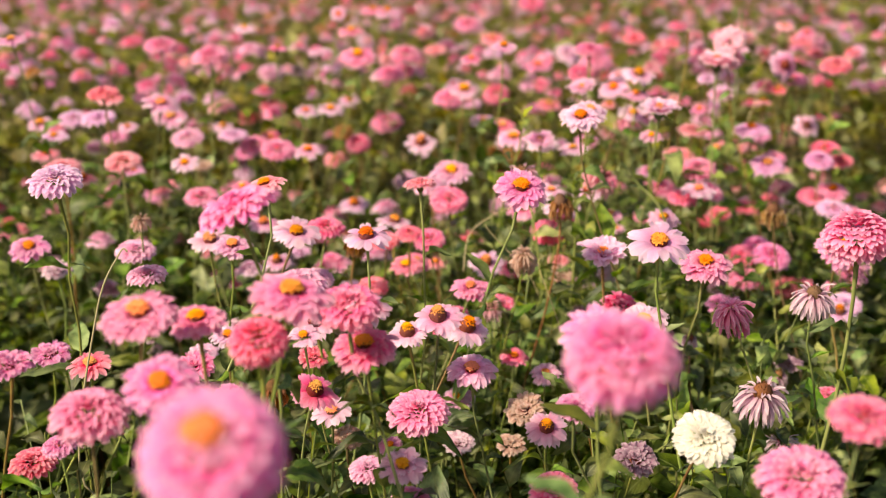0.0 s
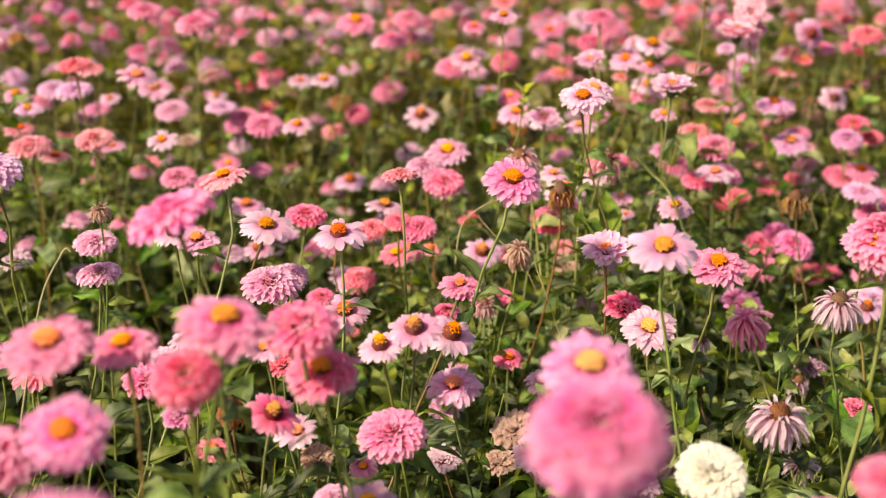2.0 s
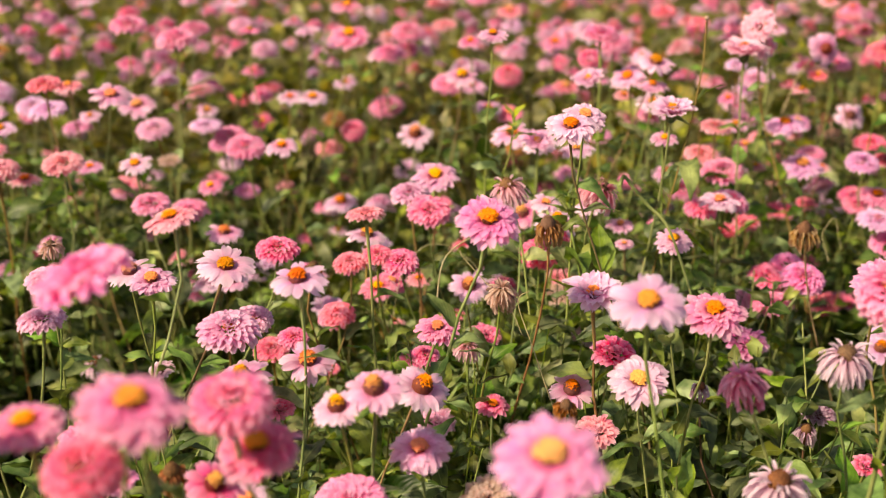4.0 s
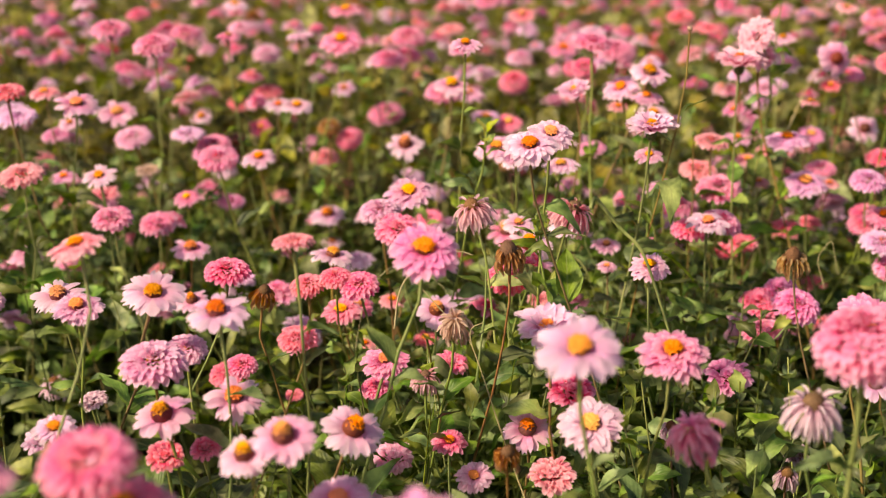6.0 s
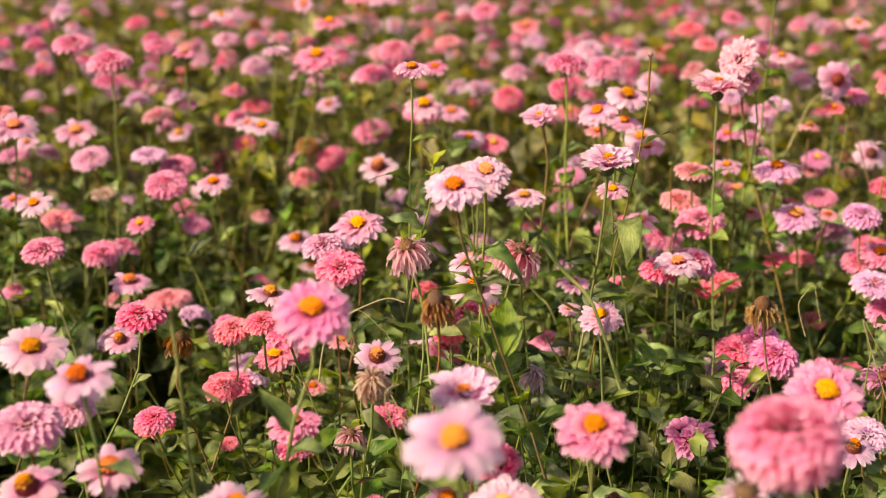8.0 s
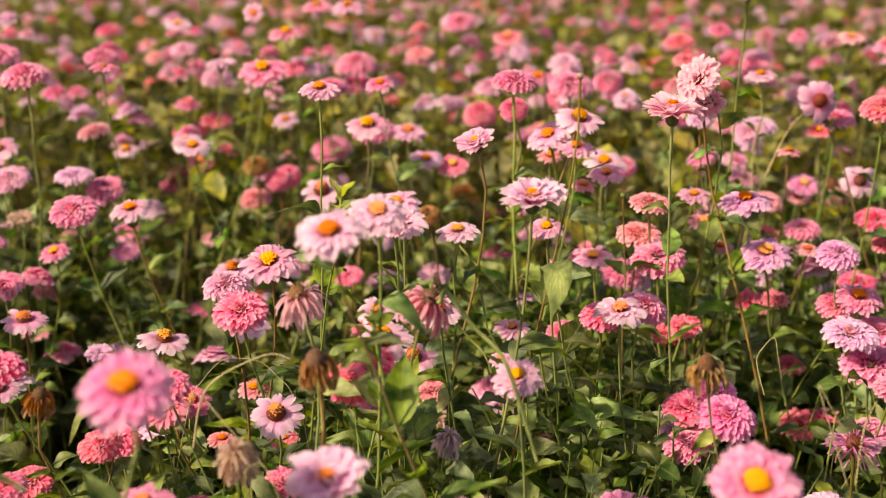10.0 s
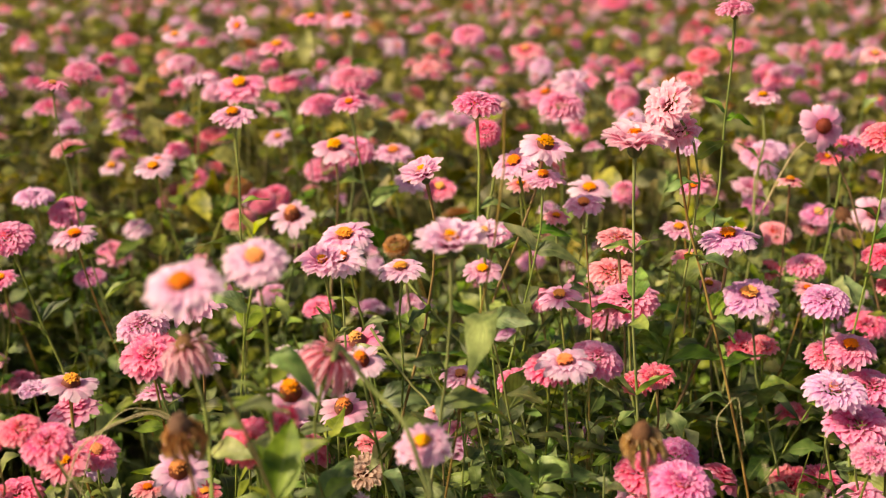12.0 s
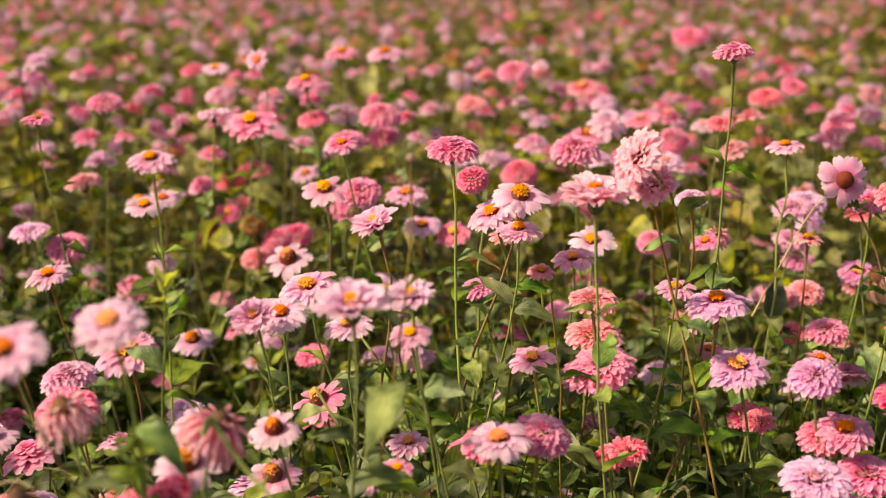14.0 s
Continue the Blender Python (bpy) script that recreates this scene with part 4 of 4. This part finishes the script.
zinnia('semi', 'pale_pink', -0.563, 2.296, 0.694, 0.045, 12, 0)
zinnia('ball', 'rust', -0.216, 2.760, 0.695, 0.046, 10, 0)
zinnia('bare', 'blush', 0.743, 2.602, 0.731, 0.062, 50, 0)
zinnia('semi', 'salmon', -0.011, 2.010, 0.596, 0.040, 18, 0)
zinnia('double', 'pink', -0.496, 2.806, 0.863, 0.064, 12, 0)
zinnia('double', 'rose', -0.944, 3.944, 0.785, 0.072, 12, 0)
zinnia('semi', 'blush', -0.486, 3.176, 0.884, 0.058, 12, 0)
zinnia('double', 'salmon', -0.019, 3.310, 0.819, 0.066, 14, 0)
zinnia('full', 'pale_pink', 0.338, 2.243, 0.836, 0.052, 12, 0)
zinnia('ragged', 'shell', 0.483, 2.175, 0.907, 0.056, 30, 0)
zinnia('semi', 'salmon', 0.503, 2.334, 0.728, 0.046, 14, 0)
zinnia('double', 'salmon', 0.418, 2.245, 0.732, 0.060, 12, 0)
zinnia('double', 'pink', 0.441, 2.186, 0.717, 0.070, 14, 0)
zinnia('double', 'mauve', -0.343, 2.483, 0.612, 0.050, 16, 0)
zinnia('double', 'rose', 0.000, 2.480, 0.590, 0.050, 16, 0)
zinnia('ball', 'bright_pink', 0.499, 1.981, 0.630, 0.050, 20, 0)
zinnia('ragged', 'rose', 0.669, 2.301, 0.473, 0.055, 18, 0)
zinnia('ragged', 'hot_coral', 0.172, 1.802, 0.712, 0.040, 24, 0)
zinnia('ragged', 'tan', 0.190, 2.000, 0.576, 0.050, 20, 0)
zinnia('single', 'blush', -0.500, 2.900, 0.684, 0.050, 14, 0)
zinnia('double', 'mauve', -1.160, 3.743, 0.681, 0.066, 12, 0)
zinnia('double', 'lilac', -0.724, 2.504, 0.759, 0.064, 12, 0)
zinnia('semi', 'blush', -0.608, 2.459, 0.749, 0.042, 20, 0)
zinnia('ragged', 'coral', -0.151, 1.419, 0.636, 0.040, 18, 0)
zinnia('ragged', 'mauve', -0.469, 1.460, 0.625, 0.055, 18, 0)
zinnia('ragged', 'pink', -0.262, 1.281, 0.671, 0.050, 20, 0)
zinnia('semi', 'pale_pink', -0.143, 1.254, 0.715, 0.038, 20, 0)
zinnia('star', 'dusty', 0.371, 1.312, 0.574, 0.042, 16, 0)
zinnia('ragged', 'rose', 0.471, 1.467, 0.570, 0.036, 30, 0)
zinnia('ragged', 'tan', -0.104, 1.303, 0.583, 0.040, 15, 0)
zinnia('full', 'pale_pink', 0.019, 1.486, 0.560, 0.045, 18, 0)
zinnia('ragged', 'dusty', -0.532, 1.711, 0.661, 0.048, 16, 0)
zinnia('coned', 'pale_pink', -0.252, 1.888, 0.630, 0.045, 18, 0)
zinnia('double', 'pink', -0.898, 3.807, 0.640, 0.062, 14, 0)
zinnia('double', 'salmon', 0.621, 2.691, 0.673, 0.056, 10, 0)
zinnia('double', 'pink', 0.698, 2.171, 0.643, 0.062, 16, 0)
zinnia('single', 'blush', -0.214, 2.751, 0.469, 0.045, 16, 0)
zinnia('double', 'pink', 0.014, 2.625, 0.782, 0.072, 10, 0)
zinnia('double', 'mauve', -0.570, 2.503, 0.607, 0.055, 14, 0)
zinnia('double', 'pink', -0.517, 3.173, 0.556, 0.052, 14, 0)
zinnia('ragged', 'lilac', -0.242, 2.125, 0.585, 0.040, 16, 0)
zinnia('semi', 'coral', 0.039, 1.950, 0.564, 0.036, 20, 0)
zinnia('ragged', 'rose', 0.085, 1.778, 0.595, 0.045, 20, 0)
zinnia('full', 'rose', 0.126, 2.709, 0.713, 0.058, 24, 0)
zinnia('ragged', 'salmon', -0.525, 2.362, 0.647, 0.060, 12, 0)
zinnia('ragged', 'tan', -0.448, 2.365, 0.690, 0.045, 14, 0)
zinnia('wilted', 'withered', 0.064, 1.667, 0.619, 0.040, -5, 0)
zinnia('semi', 'rose', 0.094, 1.613, 0.571, 0.042, 18, 0)


# ---- what nobody could count: undergrowth and the far field ----
def scattered(name, template, places, angles, scales, material, label, category):
    """One mesh of many copies of a small template, turned (azimuth, pitch, roll) and scaled."""
    V = np.array(template.v)
    F = np.array(template.f)
    UV = np.array(template.uv)
    n = len(places)
    az, pi, ro = np.radians(np.asarray(angles)).T
    P = V[None] * np.asarray(scales)[:, None, None]
    x, y, z = P[..., 0], P[..., 1], P[..., 2]
    c, s = np.cos(ro)[:, None], np.sin(ro)[:, None]
    y, z = y * c - z * s, y * s + z * c
    c, s = np.cos(pi)[:, None], np.sin(pi)[:, None]
    x, z = x * c + z * s, -x * s + z * c
    c, s = np.cos(az)[:, None], np.sin(az)[:, None]
    x, y = x * c - y * s, x * s + y * c
    W = np.stack([x, y, z], -1) + np.asarray(places)[:, None, :]
    faces = (F[None] + (np.arange(n) * len(V))[:, None, None]).reshape(-1, F.shape[1])
    me = bpy.data.meshes.new(name)
    nv, nf = n * len(V), len(faces)
    me.vertices.add(nv)
    me.vertices.foreach_set("co", W.ravel().astype(np.float32))
    me.loops.add(nf * 4)
    me.loops.foreach_set("vertex_index", faces.ravel().astype(np.int32))
    me.polygons.add(nf)
    me.polygons.foreach_set("loop_start", np.arange(0, nf * 4, 4, dtype=np.int32))
    me.polygons.foreach_set("use_smooth", np.ones(nf, dtype=bool))
    layer = me.uv_layers.new(name="UVMap")
    layer.data.foreach_set("uv", np.tile(UV, (n, 1))[faces.ravel()].astype(np.float32).ravel())
    me.update(calc_edges=True)
    me.validate()
    me.materials.append(material)
    return tagged(new(name, me), label, category, kind="stuff")


def in_field(n, x0, x1, y0, y1):
    return np.stack([nrng.uniform(x0, x1, n), nrng.uniform(y0, y1, n)], -1)


def wedge(n, y0, y1, left=0.80, right=0.45, margin=0.5):
    """Places over the wedge of field that lies ahead."""
    y = np.sqrt(nrng.uniform(max(y0, 0) ** 2, y1 ** 2, n))
    x = nrng.uniform(-left * y - margin, right * y + margin)
    return np.stack([x, y], -1)


def leaf_layer(name, xy, zlo, zhi, slo, shi, template, label, material=None):
    n = len(xy)
    z = zlo + (zhi - zlo) * nrng.uniform(0, 1, n) ** 0.8
    places = np.concatenate([xy, z[:, None]], 1)
    angles = np.stack([nrng.uniform(0, 360, n), nrng.normal(5, 28, n), nrng.normal(0, 25, n)], -1)
    scattered(name, template, places, angles, nrng.uniform(slo, shi, n), material or M_UNDER_SHADE, label, "foliage")


def thinned(xy):
    """Drops most places in stand gaps and in leafy patches bared to look shaded."""
    keep = nrng.uniform(0, 1, len(xy)) < 0.1
    for cx, cy, rx, ry in ((-0.36, 2.28, 0.30, 0.62), (0.04, 3.0, 0.14, 0.35), (0.66, 2.12, 0.17, 0.36), (-0.64, 1.80, 0.20, 0.30),
                           (-0.28, 1.68, 0.26, 0.38), (0.66, 1.82, 0.18, 0.28), (0.50, 1.42, 0.14, 0.22)):
        keep_here = ((xy[:, 0] - cx) / rx) ** 2 + ((xy[:, 1] - cy) / ry) ** 2 > 1
        xy, keep = xy[keep_here | keep], keep[keep_here | keep]
    return xy


near_leaf = Skin().grid(leaf_shape(0.35, 0.45, 1.4, 0.6), 2, 5)
far_leaf = Skin().grid(leaf_shape(0.35, 0.35, 1.2), 2, 3)
def shoot(broad=1.0):
    """A thin leafy side shoot, one unit tall, bowed to one side."""
    s = Skin()
    bow, sway = rng.uniform(0.06, 0.20), rng.uniform(-0.04, 0.04)
    def axis(z):
        return Vector((bow * z * z, sway * math.sin(z * 4), z))
    def fn(u, w):
        a = u * 2 * math.pi
        return axis(w) + Vector((math.cos(a), math.sin(a), 0)) * 0.0028 * (1.4 - w)
    s.grid(fn, 4, 7)
    for k in range(12):
        z = 0.985 - 0.10 * (k // 2) + rng.uniform(-0.02, 0.02)
        size = (0.040 + 0.020 * (k // 2)) * broad * rng.uniform(0.75, 1.3)
        m = Matrix.Translation(axis(z)) @ rot('Z', (k % 2) * 180 + (k // 2) * 90 + rng.uniform(-25, 25)) @ rot('Y', rng.uniform(-60, 10)) @ rot('X', rng.uniform(-35, 35))
        s.grid(leaf_shape(rng.uniform(0.1, 0.6), rng.uniform(0.1, 0.9), rng.uniform(0.8, 1.8), rng.uniform(-1, 1)), 2, 5, m @ Matrix.Diagonal((size * 1.3, size * 1.3, size * 1.3, 1)))
    return s


def leafy_shoot(x, y, height, broad, label, material=None):
    """A flowerless side shoot with pairs of leaves, as a thing of its own."""
    ob = new("leafy_shoot")
    ob.matrix_world = Matrix.Translation((x, y, 0)) @ rot('Z', rng.uniform(0, 360)) @ rot('Y', rng.gauss(0, 9))
    tagged(ob, label, "shoot", "leafy shoots in the stand")
    bow, sway = rng.uniform(0.04, 0.18), rng.uniform(-0.04, 0.04)
    def axis(z):
        return Vector((bow * z * z, sway * math.sin(z * 4), z)) * height
    pts = [axis(k / 8) for k in range(9)]
    part("stem", tube(pts, [0.0019 - 0.00012 * k for k in range(9)], 5).mesh("stem", M_STEM), ob, Matrix())
    for k in range(10):
        z = 0.985 - 0.11 * (k // 2) + rng.uniform(-0.02, 0.02)
        size = (0.028 + 0.0095 * (k // 2)) * broad * rng.uniform(0.8, 1.25)
        part("leaf", LEAVES[rng.randrange(6)], ob, Matrix.Translation(axis(z)) @ rot('Z', (k % 2) * 180 + (k // 2) * 90 + rng.uniform(-25, 25))
             @ rot('Y', rng.uniform(-60, 25)) @ rot('X', rng.uniform(-40, 40)) @ Matrix.Diagonal((size, size, size, 1)), material)


for x, y in thinned(wedge(125, 0.95, 2.0, 0.45, 0.36, 0.15)):
    leafy_shoot(x, y, rng.uniform(0.42, 0.66), 1.0, "thin green leafy zinnia shoot without a bloom")
for k in range(66):
    leafy_shoot(rng.gauss(0.30 + 0.11 * (k % 2), 0.12), rng.gauss(1.72 + 0.16 * (k % 2), 0.14), rng.uniform(0.50, 0.68), 1.35, "broad-leaved pale green zinnia shoot in a thick clump", M_PALE)

for _ in range(6):
    xy = thinned(wedge(310, 0.75, 3.3, 0.62, 0.40, 0.5))
    k = len(xy)
    scattered("leafy_shoots", shoot(), np.concatenate([xy, np.zeros((k, 1))], 1),
              np.stack([nrng.uniform(0, 360, k), nrng.normal(0, 9, k), nrng.normal(0, 9, k)], -1),
              nrng.uniform(0.40, 0.66, k), M_SHOOT, "thin green leafy zinnia shoots between the blooms", "foliage")

for _ in range(3):
    xy = thinned(wedge(150, 1.55, 2.75, 0.42, 0.38, 0.15))
    k = len(xy)
    scattered("broad_leaved_shoots", shoot(0.95), np.concatenate([xy, np.zeros((k, 1))], 1),
              np.stack([nrng.uniform(0, 360, k), nrng.normal(0, 9, k), nrng.normal(0, 9, k)], -1),
              nrng.uniform(0.50, 0.67, k), M_PALE_SHOOT, "broad pale green zinnia leaves hiding the lower stems", "foliage")

leaf_layer("undergrowth", thinned(wedge(9500, 0.0, 3.2, 0.62, 0.40, 0.6)), 0.05, 0.48, 0.035, 0.085, near_leaf, "dense zinnia leaves below the blooms, green darkened for shade")
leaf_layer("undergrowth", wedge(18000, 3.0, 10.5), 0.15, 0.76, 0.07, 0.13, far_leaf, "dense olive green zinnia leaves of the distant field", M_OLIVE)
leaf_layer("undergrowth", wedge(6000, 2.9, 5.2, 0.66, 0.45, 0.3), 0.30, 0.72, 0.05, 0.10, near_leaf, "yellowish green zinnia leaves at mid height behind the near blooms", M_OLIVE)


def around(n, reach, flanks=False):
    """Places in the rest of the field, beside and behind the part that lies ahead."""
    xy = in_field(n * 2, -reach, reach, 2.0 - reach, 2.0 + reach)
    x, y = xy[:, 0], xy[:, 1]
    ahead = (y > 2.9) & (x > -0.80 * y - 0.4) & (x < 0.45 * y + 0.35) & (y < 10.5)
    near_leaves = (y > -0.1) & (y < 3.2) & (x > -0.62 * y - 0.5) & (x < 0.40 * y + 0.5)
    if flanks:
        near_leaves = (y > -0.1) & (y < 3.2) & (x > -0.344 * y - 0.2) & (x < np.maximum(0.344 * y, 0.7) + 0.15)
    near_eye = (np.abs(x - 0.3) < 0.5) & (y > -0.3) & (y < 1.0)
    far_out = x ** 2 + (y - 2.0) ** 2 > reach ** 2
    return xy[~ahead & ~near_leaves & ~near_eye & ~far_out][:n]


plain_leaf = Skin().grid(leaf_shape(0.35, 0.40, 1.0, 0.4), 2, 2)
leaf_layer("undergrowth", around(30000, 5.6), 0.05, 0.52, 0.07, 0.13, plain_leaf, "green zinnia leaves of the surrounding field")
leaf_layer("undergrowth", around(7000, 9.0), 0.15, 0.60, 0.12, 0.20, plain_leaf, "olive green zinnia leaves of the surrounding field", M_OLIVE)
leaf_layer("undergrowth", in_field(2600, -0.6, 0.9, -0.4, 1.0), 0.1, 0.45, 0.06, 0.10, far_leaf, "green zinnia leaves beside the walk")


def far_head(rings, petals, rise, nv=2):
    """A many-petalled bloom in few faces."""
    s = Skin()
    for k in range(rings):
        t = k / max(1, rings - 1)
        count = round(petals * (1 - 0.45 * t))
        reach = 1 - 0.62 * t
        for j in range(count):
            add_petal(s, reach * 0.72 * rng.uniform(0.85, 1.1), 0.24 - 0.08 * t, 0.28 * reach, rise * t + rng.uniform(-0.03, 0.03),
                      (j + rng.uniform(-0.3, 0.3)) * 360 / count + k * 23, 4 + 46 * t + rng.uniform(-8, 8), 0.14, 0.3, 0.1, 0.03, 1, nv, rng.uniform(-15, 15))
    return s


def stalk():
    s = Skin()
    s.grid(lambda u, w: (0.0022 * math.cos(u * 6.283) + 0.05 * w * w, 0.0022 * math.sin(u * 6.283), -1 + w), 3, 2)
    return s


HEAD_MID, HEAD_FAR, HEAD_LOW = far_head(4, 12, 0.42, 3), far_head(3, 9, 0.42), far_head(1, 9, 0.2, 2)
STALK = stalk()
DISC = revolve(Skin(), [(0.24, 0.34), (0.25, 0.46), (0.16, 0.55), (0.01, 0.58)], 8, 0.08)


def far_flowers(colour, n, y0, y1, template, zlo, zhi, label, margin=0.4, xy=None):
    xy = wedge(n, y0, y1, margin=margin) if xy is None else xy
    n = len(xy)
    z = nrng.normal((zlo + zhi) / 2, (zhi - zlo) / 4, n)
    places = np.concatenate([xy, z[:, None]], 1)
    tips = np.stack([nrng.uniform(0, 360, n), nrng.normal(0, 16, n), nrng.normal(10, 14, n)], -1)
    scales = nrng.uniform(0.020, 0.034, n)
    scattered("zinnia_drift", template, places, tips, scales, FAR_PETAL[colour], label, "flowers")
    if template is HEAD_MID or template is HEAD_FAR:
        # a third of the blooms show an orange middle
        k = n // 3
        scattered("flower_centres", DISC, places[:k], tips[:k], scales[:k], M_FAR_FLORET, "orange middles of distant zinnias", "flowers")
    sizes = z + 0.01
    flat = np.stack([nrng.uniform(0, 360, n), nrng.normal(0, 2, n), nrng.normal(0, 2, n)], -1)
    st = Skin()
    st.v, st.f, st.uv = STALK.v, STALK.f, STALK.uv
    scattered("flower_stalks", st, places, flat, sizes, M_FAR_STEM, "thin green stalks of distant zinnias", "stems")


DRIFT = (("pink", 0.24), ("salmon", 0.10), ("rose", 0.04), ("coral", 0.03), ("lilac", 0.25), ("blush", 0.08), ("pale_pink", 0.21), ("mauve", 0.03), ("faded", 0.04), ("rust", 0.05))
for colour, share in DRIFT:
    words = colour.replace("_", " ")
    far_flowers(colour, int(550 * share), 2.9, 4.2, HEAD_MID, 0.62, 0.86, "drift of " + words + " zinnias in the middle distance")
    far_flowers(colour, int(3150 * share), 4.2, 10.0, HEAD_FAR, 0.60, 0.86, "drift of " + words + " zinnias far across the field")
    far_flowers(colour, 0, 0, 0, HEAD_LOW, 0.58, 0.84, "drift of " + words + " zinnias in the surrounding field", xy=around(int(6600 * share), 5.8, True))
    far_flowers(colour, 0, 0, 0, HEAD_LOW, 0.58, 0.84, "drift of " + words + " zinnias at the edge of the field", xy=around(int(2600 * share), 9.0))

# lower blooms half hidden among the leaves
HEAD_FINE = far_head(6, 17, 0.45, 4)
for colour, share in DRIFT[:-1]:
    far_flowers(colour, 0, 0, 0, HEAD_FINE, 0.46, 0.60, "small " + colour.replace("_", " ") + " zinnias low among the leaves", xy=wedge(int(165 * share), 2.0, 3.2, 0.62, 0.42, 0.1))

# thin bare side stems between the near blooms
xy = wedge(110, 0.8, 3.2, 0.55, 0.38, 0.4)
height = nrng.uniform(0.42, 0.66, len(xy))
scattered("side_stems", STALK, np.concatenate([xy, height[:, None]], 1),
          np.stack([nrng.uniform(0, 360, len(xy)), nrng.normal(0, 9, len(xy)), nrng.normal(0, 9, len(xy))], -1),
          height + 0.02, M_FAR_STEM, "thin pale green side stems between the blooms", "stems")


# ---- bare bent stalks ----
def dry_stalk(points, thickness, label, material=None):
    pts = [Vector(p) for p in points]
    curve = []
    for i in range(len(pts) - 1):
        a, b, c, d = pts[max(i - 1, 0)], pts[i], pts[i + 1], pts[min(i + 2, len(pts) - 1)]
        for k in range(6):
            t = k / 6
            curve.append(0.5 * ((2 * b) + (c - a) * t + (2 * a - 5 * b + 4 * c - d) * t * t + (3 * b - a - 3 * c + d) * t ** 3))
    curve.append(pts[-1])
    n = len(curve)
    me = tube(curve, [thickness * (1.2 - 0.5 * i / n) for i in range(n)], 5).mesh("dry_stalk", material or M_STRAW)
    tagged(new("dry_stalk", me), label, "stem", "bent bare stalks")


M_STRAW = grained_material("straw", (0.30, 0.26, 0.12), (0.50, 0.46, 0.26), 150.0, 0.6, stretch=(1, 1, 0.2))
dry_stalk([(0.214, 1.481, 0.473), (0.167, 1.509, 0.583), (0.134, 1.533, 0.672), (0.119, 1.544, 0.716), (0.131, 1.548, 0.727)], 0.0007, 'thin pale bare stalk leaning among the stems')
dry_stalk([(-0.258, 1.244, 0.529), (-0.377, 1.250, 0.552), (-0.365, 1.293, 0.725), (-0.341, 1.309, 0.788), (-0.332, 1.309, 0.791)], 0.0012, 'long pale green stalk curving up')
dry_stalk([(0.567, 2.460, 0.703), (0.594, 2.483, 0.761), (0.615, 2.502, 0.806), (0.632, 2.514, 0.832), (0.653, 2.524, 0.848)], 0.0011, 'pale green neck of a nodding bloom')
dry_stalk([(0.028, 1.691, 0.668), (0.039, 1.704, 0.720), (0.089, 1.711, 0.750), (0.113, 1.711, 0.748)], 0.0009, 'thin bent flower stalk')
dry_stalk([(0.593, 1.736, 0.649), (0.566, 1.755, 0.729), (0.576, 1.752, 0.714), (0.587, 1.748, 0.697)], 0.0005, 'fine dry whitish stalk among the leaves')
dry_stalk([(0.600, 1.737, 0.649), (0.605, 1.750, 0.694), (0.615, 1.758, 0.719)], 0.0005, 'fine dry whitish stalk among the leaves')
dry_stalk([(0.056, 1.637, 0.745), (0.060, 1.636, 0.737), (0.087, 1.631, 0.708), (0.112, 1.627, 0.682), (0.126, 1.621, 0.652)], 0.0006, 'thin pale stalk leaning over dark leaves')
dry_stalk([(-0.042, 1.809, 0.545), (-0.027, 1.839, 0.643), (-0.014, 1.847, 0.669), (0.003, 1.855, 0.687), (0.021, 1.858, 0.690), (0.043, 1.860, 0.686), (0.062, 1.858, 0.670), (0.073, 1.856, 0.659), (0.089, 1.848, 0.622), (0.103, 1.829, 0.546)], 0.0004, 'pale arched bare stalk bending over the leaves')
dry_stalk([(0.544, 1.938, 0.648), (0.535, 1.946, 0.681), (0.542, 1.951, 0.696), (0.552, 1.955, 0.704), (0.556, 1.951, 0.687), (0.561, 1.945, 0.663)], 0.0004, 'fine dry whitish stalk with a sharp bend')
dry_stalk([(0.183, 2.064, 0.710), (0.199, 2.060, 0.688), (0.229, 2.054, 0.653), (0.252, 2.049, 0.626), (0.285, 2.027, 0.529)], 0.0013, 'leaning pale green flower stalk', M_STEM)
dry_stalk([(0.200, 2.130, 0.753), (0.212, 2.127, 0.737), (0.254, 2.121, 0.693), (0.285, 2.115, 0.655), (0.313, 2.086, 0.540)], 0.0012, 'leaning pale green flower stalk', M_STEM)
dry_stalk([(0.240, 1.731, 0.798), (0.244, 1.734, 0.808), (0.249, 1.734, 0.804), (0.271, 1.731, 0.777), (0.299, 1.728, 0.746), (0.328, 1.711, 0.665)], 0.0022, 'thick bent green neck of a nodding bloom', M_STEM)
dry_stalk([(0.099, 1.760, 0.777), (0.101, 1.764, 0.789), (0.107, 1.760, 0.772), (0.124, 1.755, 0.738), (0.138, 1.729, 0.635)], 0.0018, 'thick bent green neck of a nodding bloom', M_STEM)
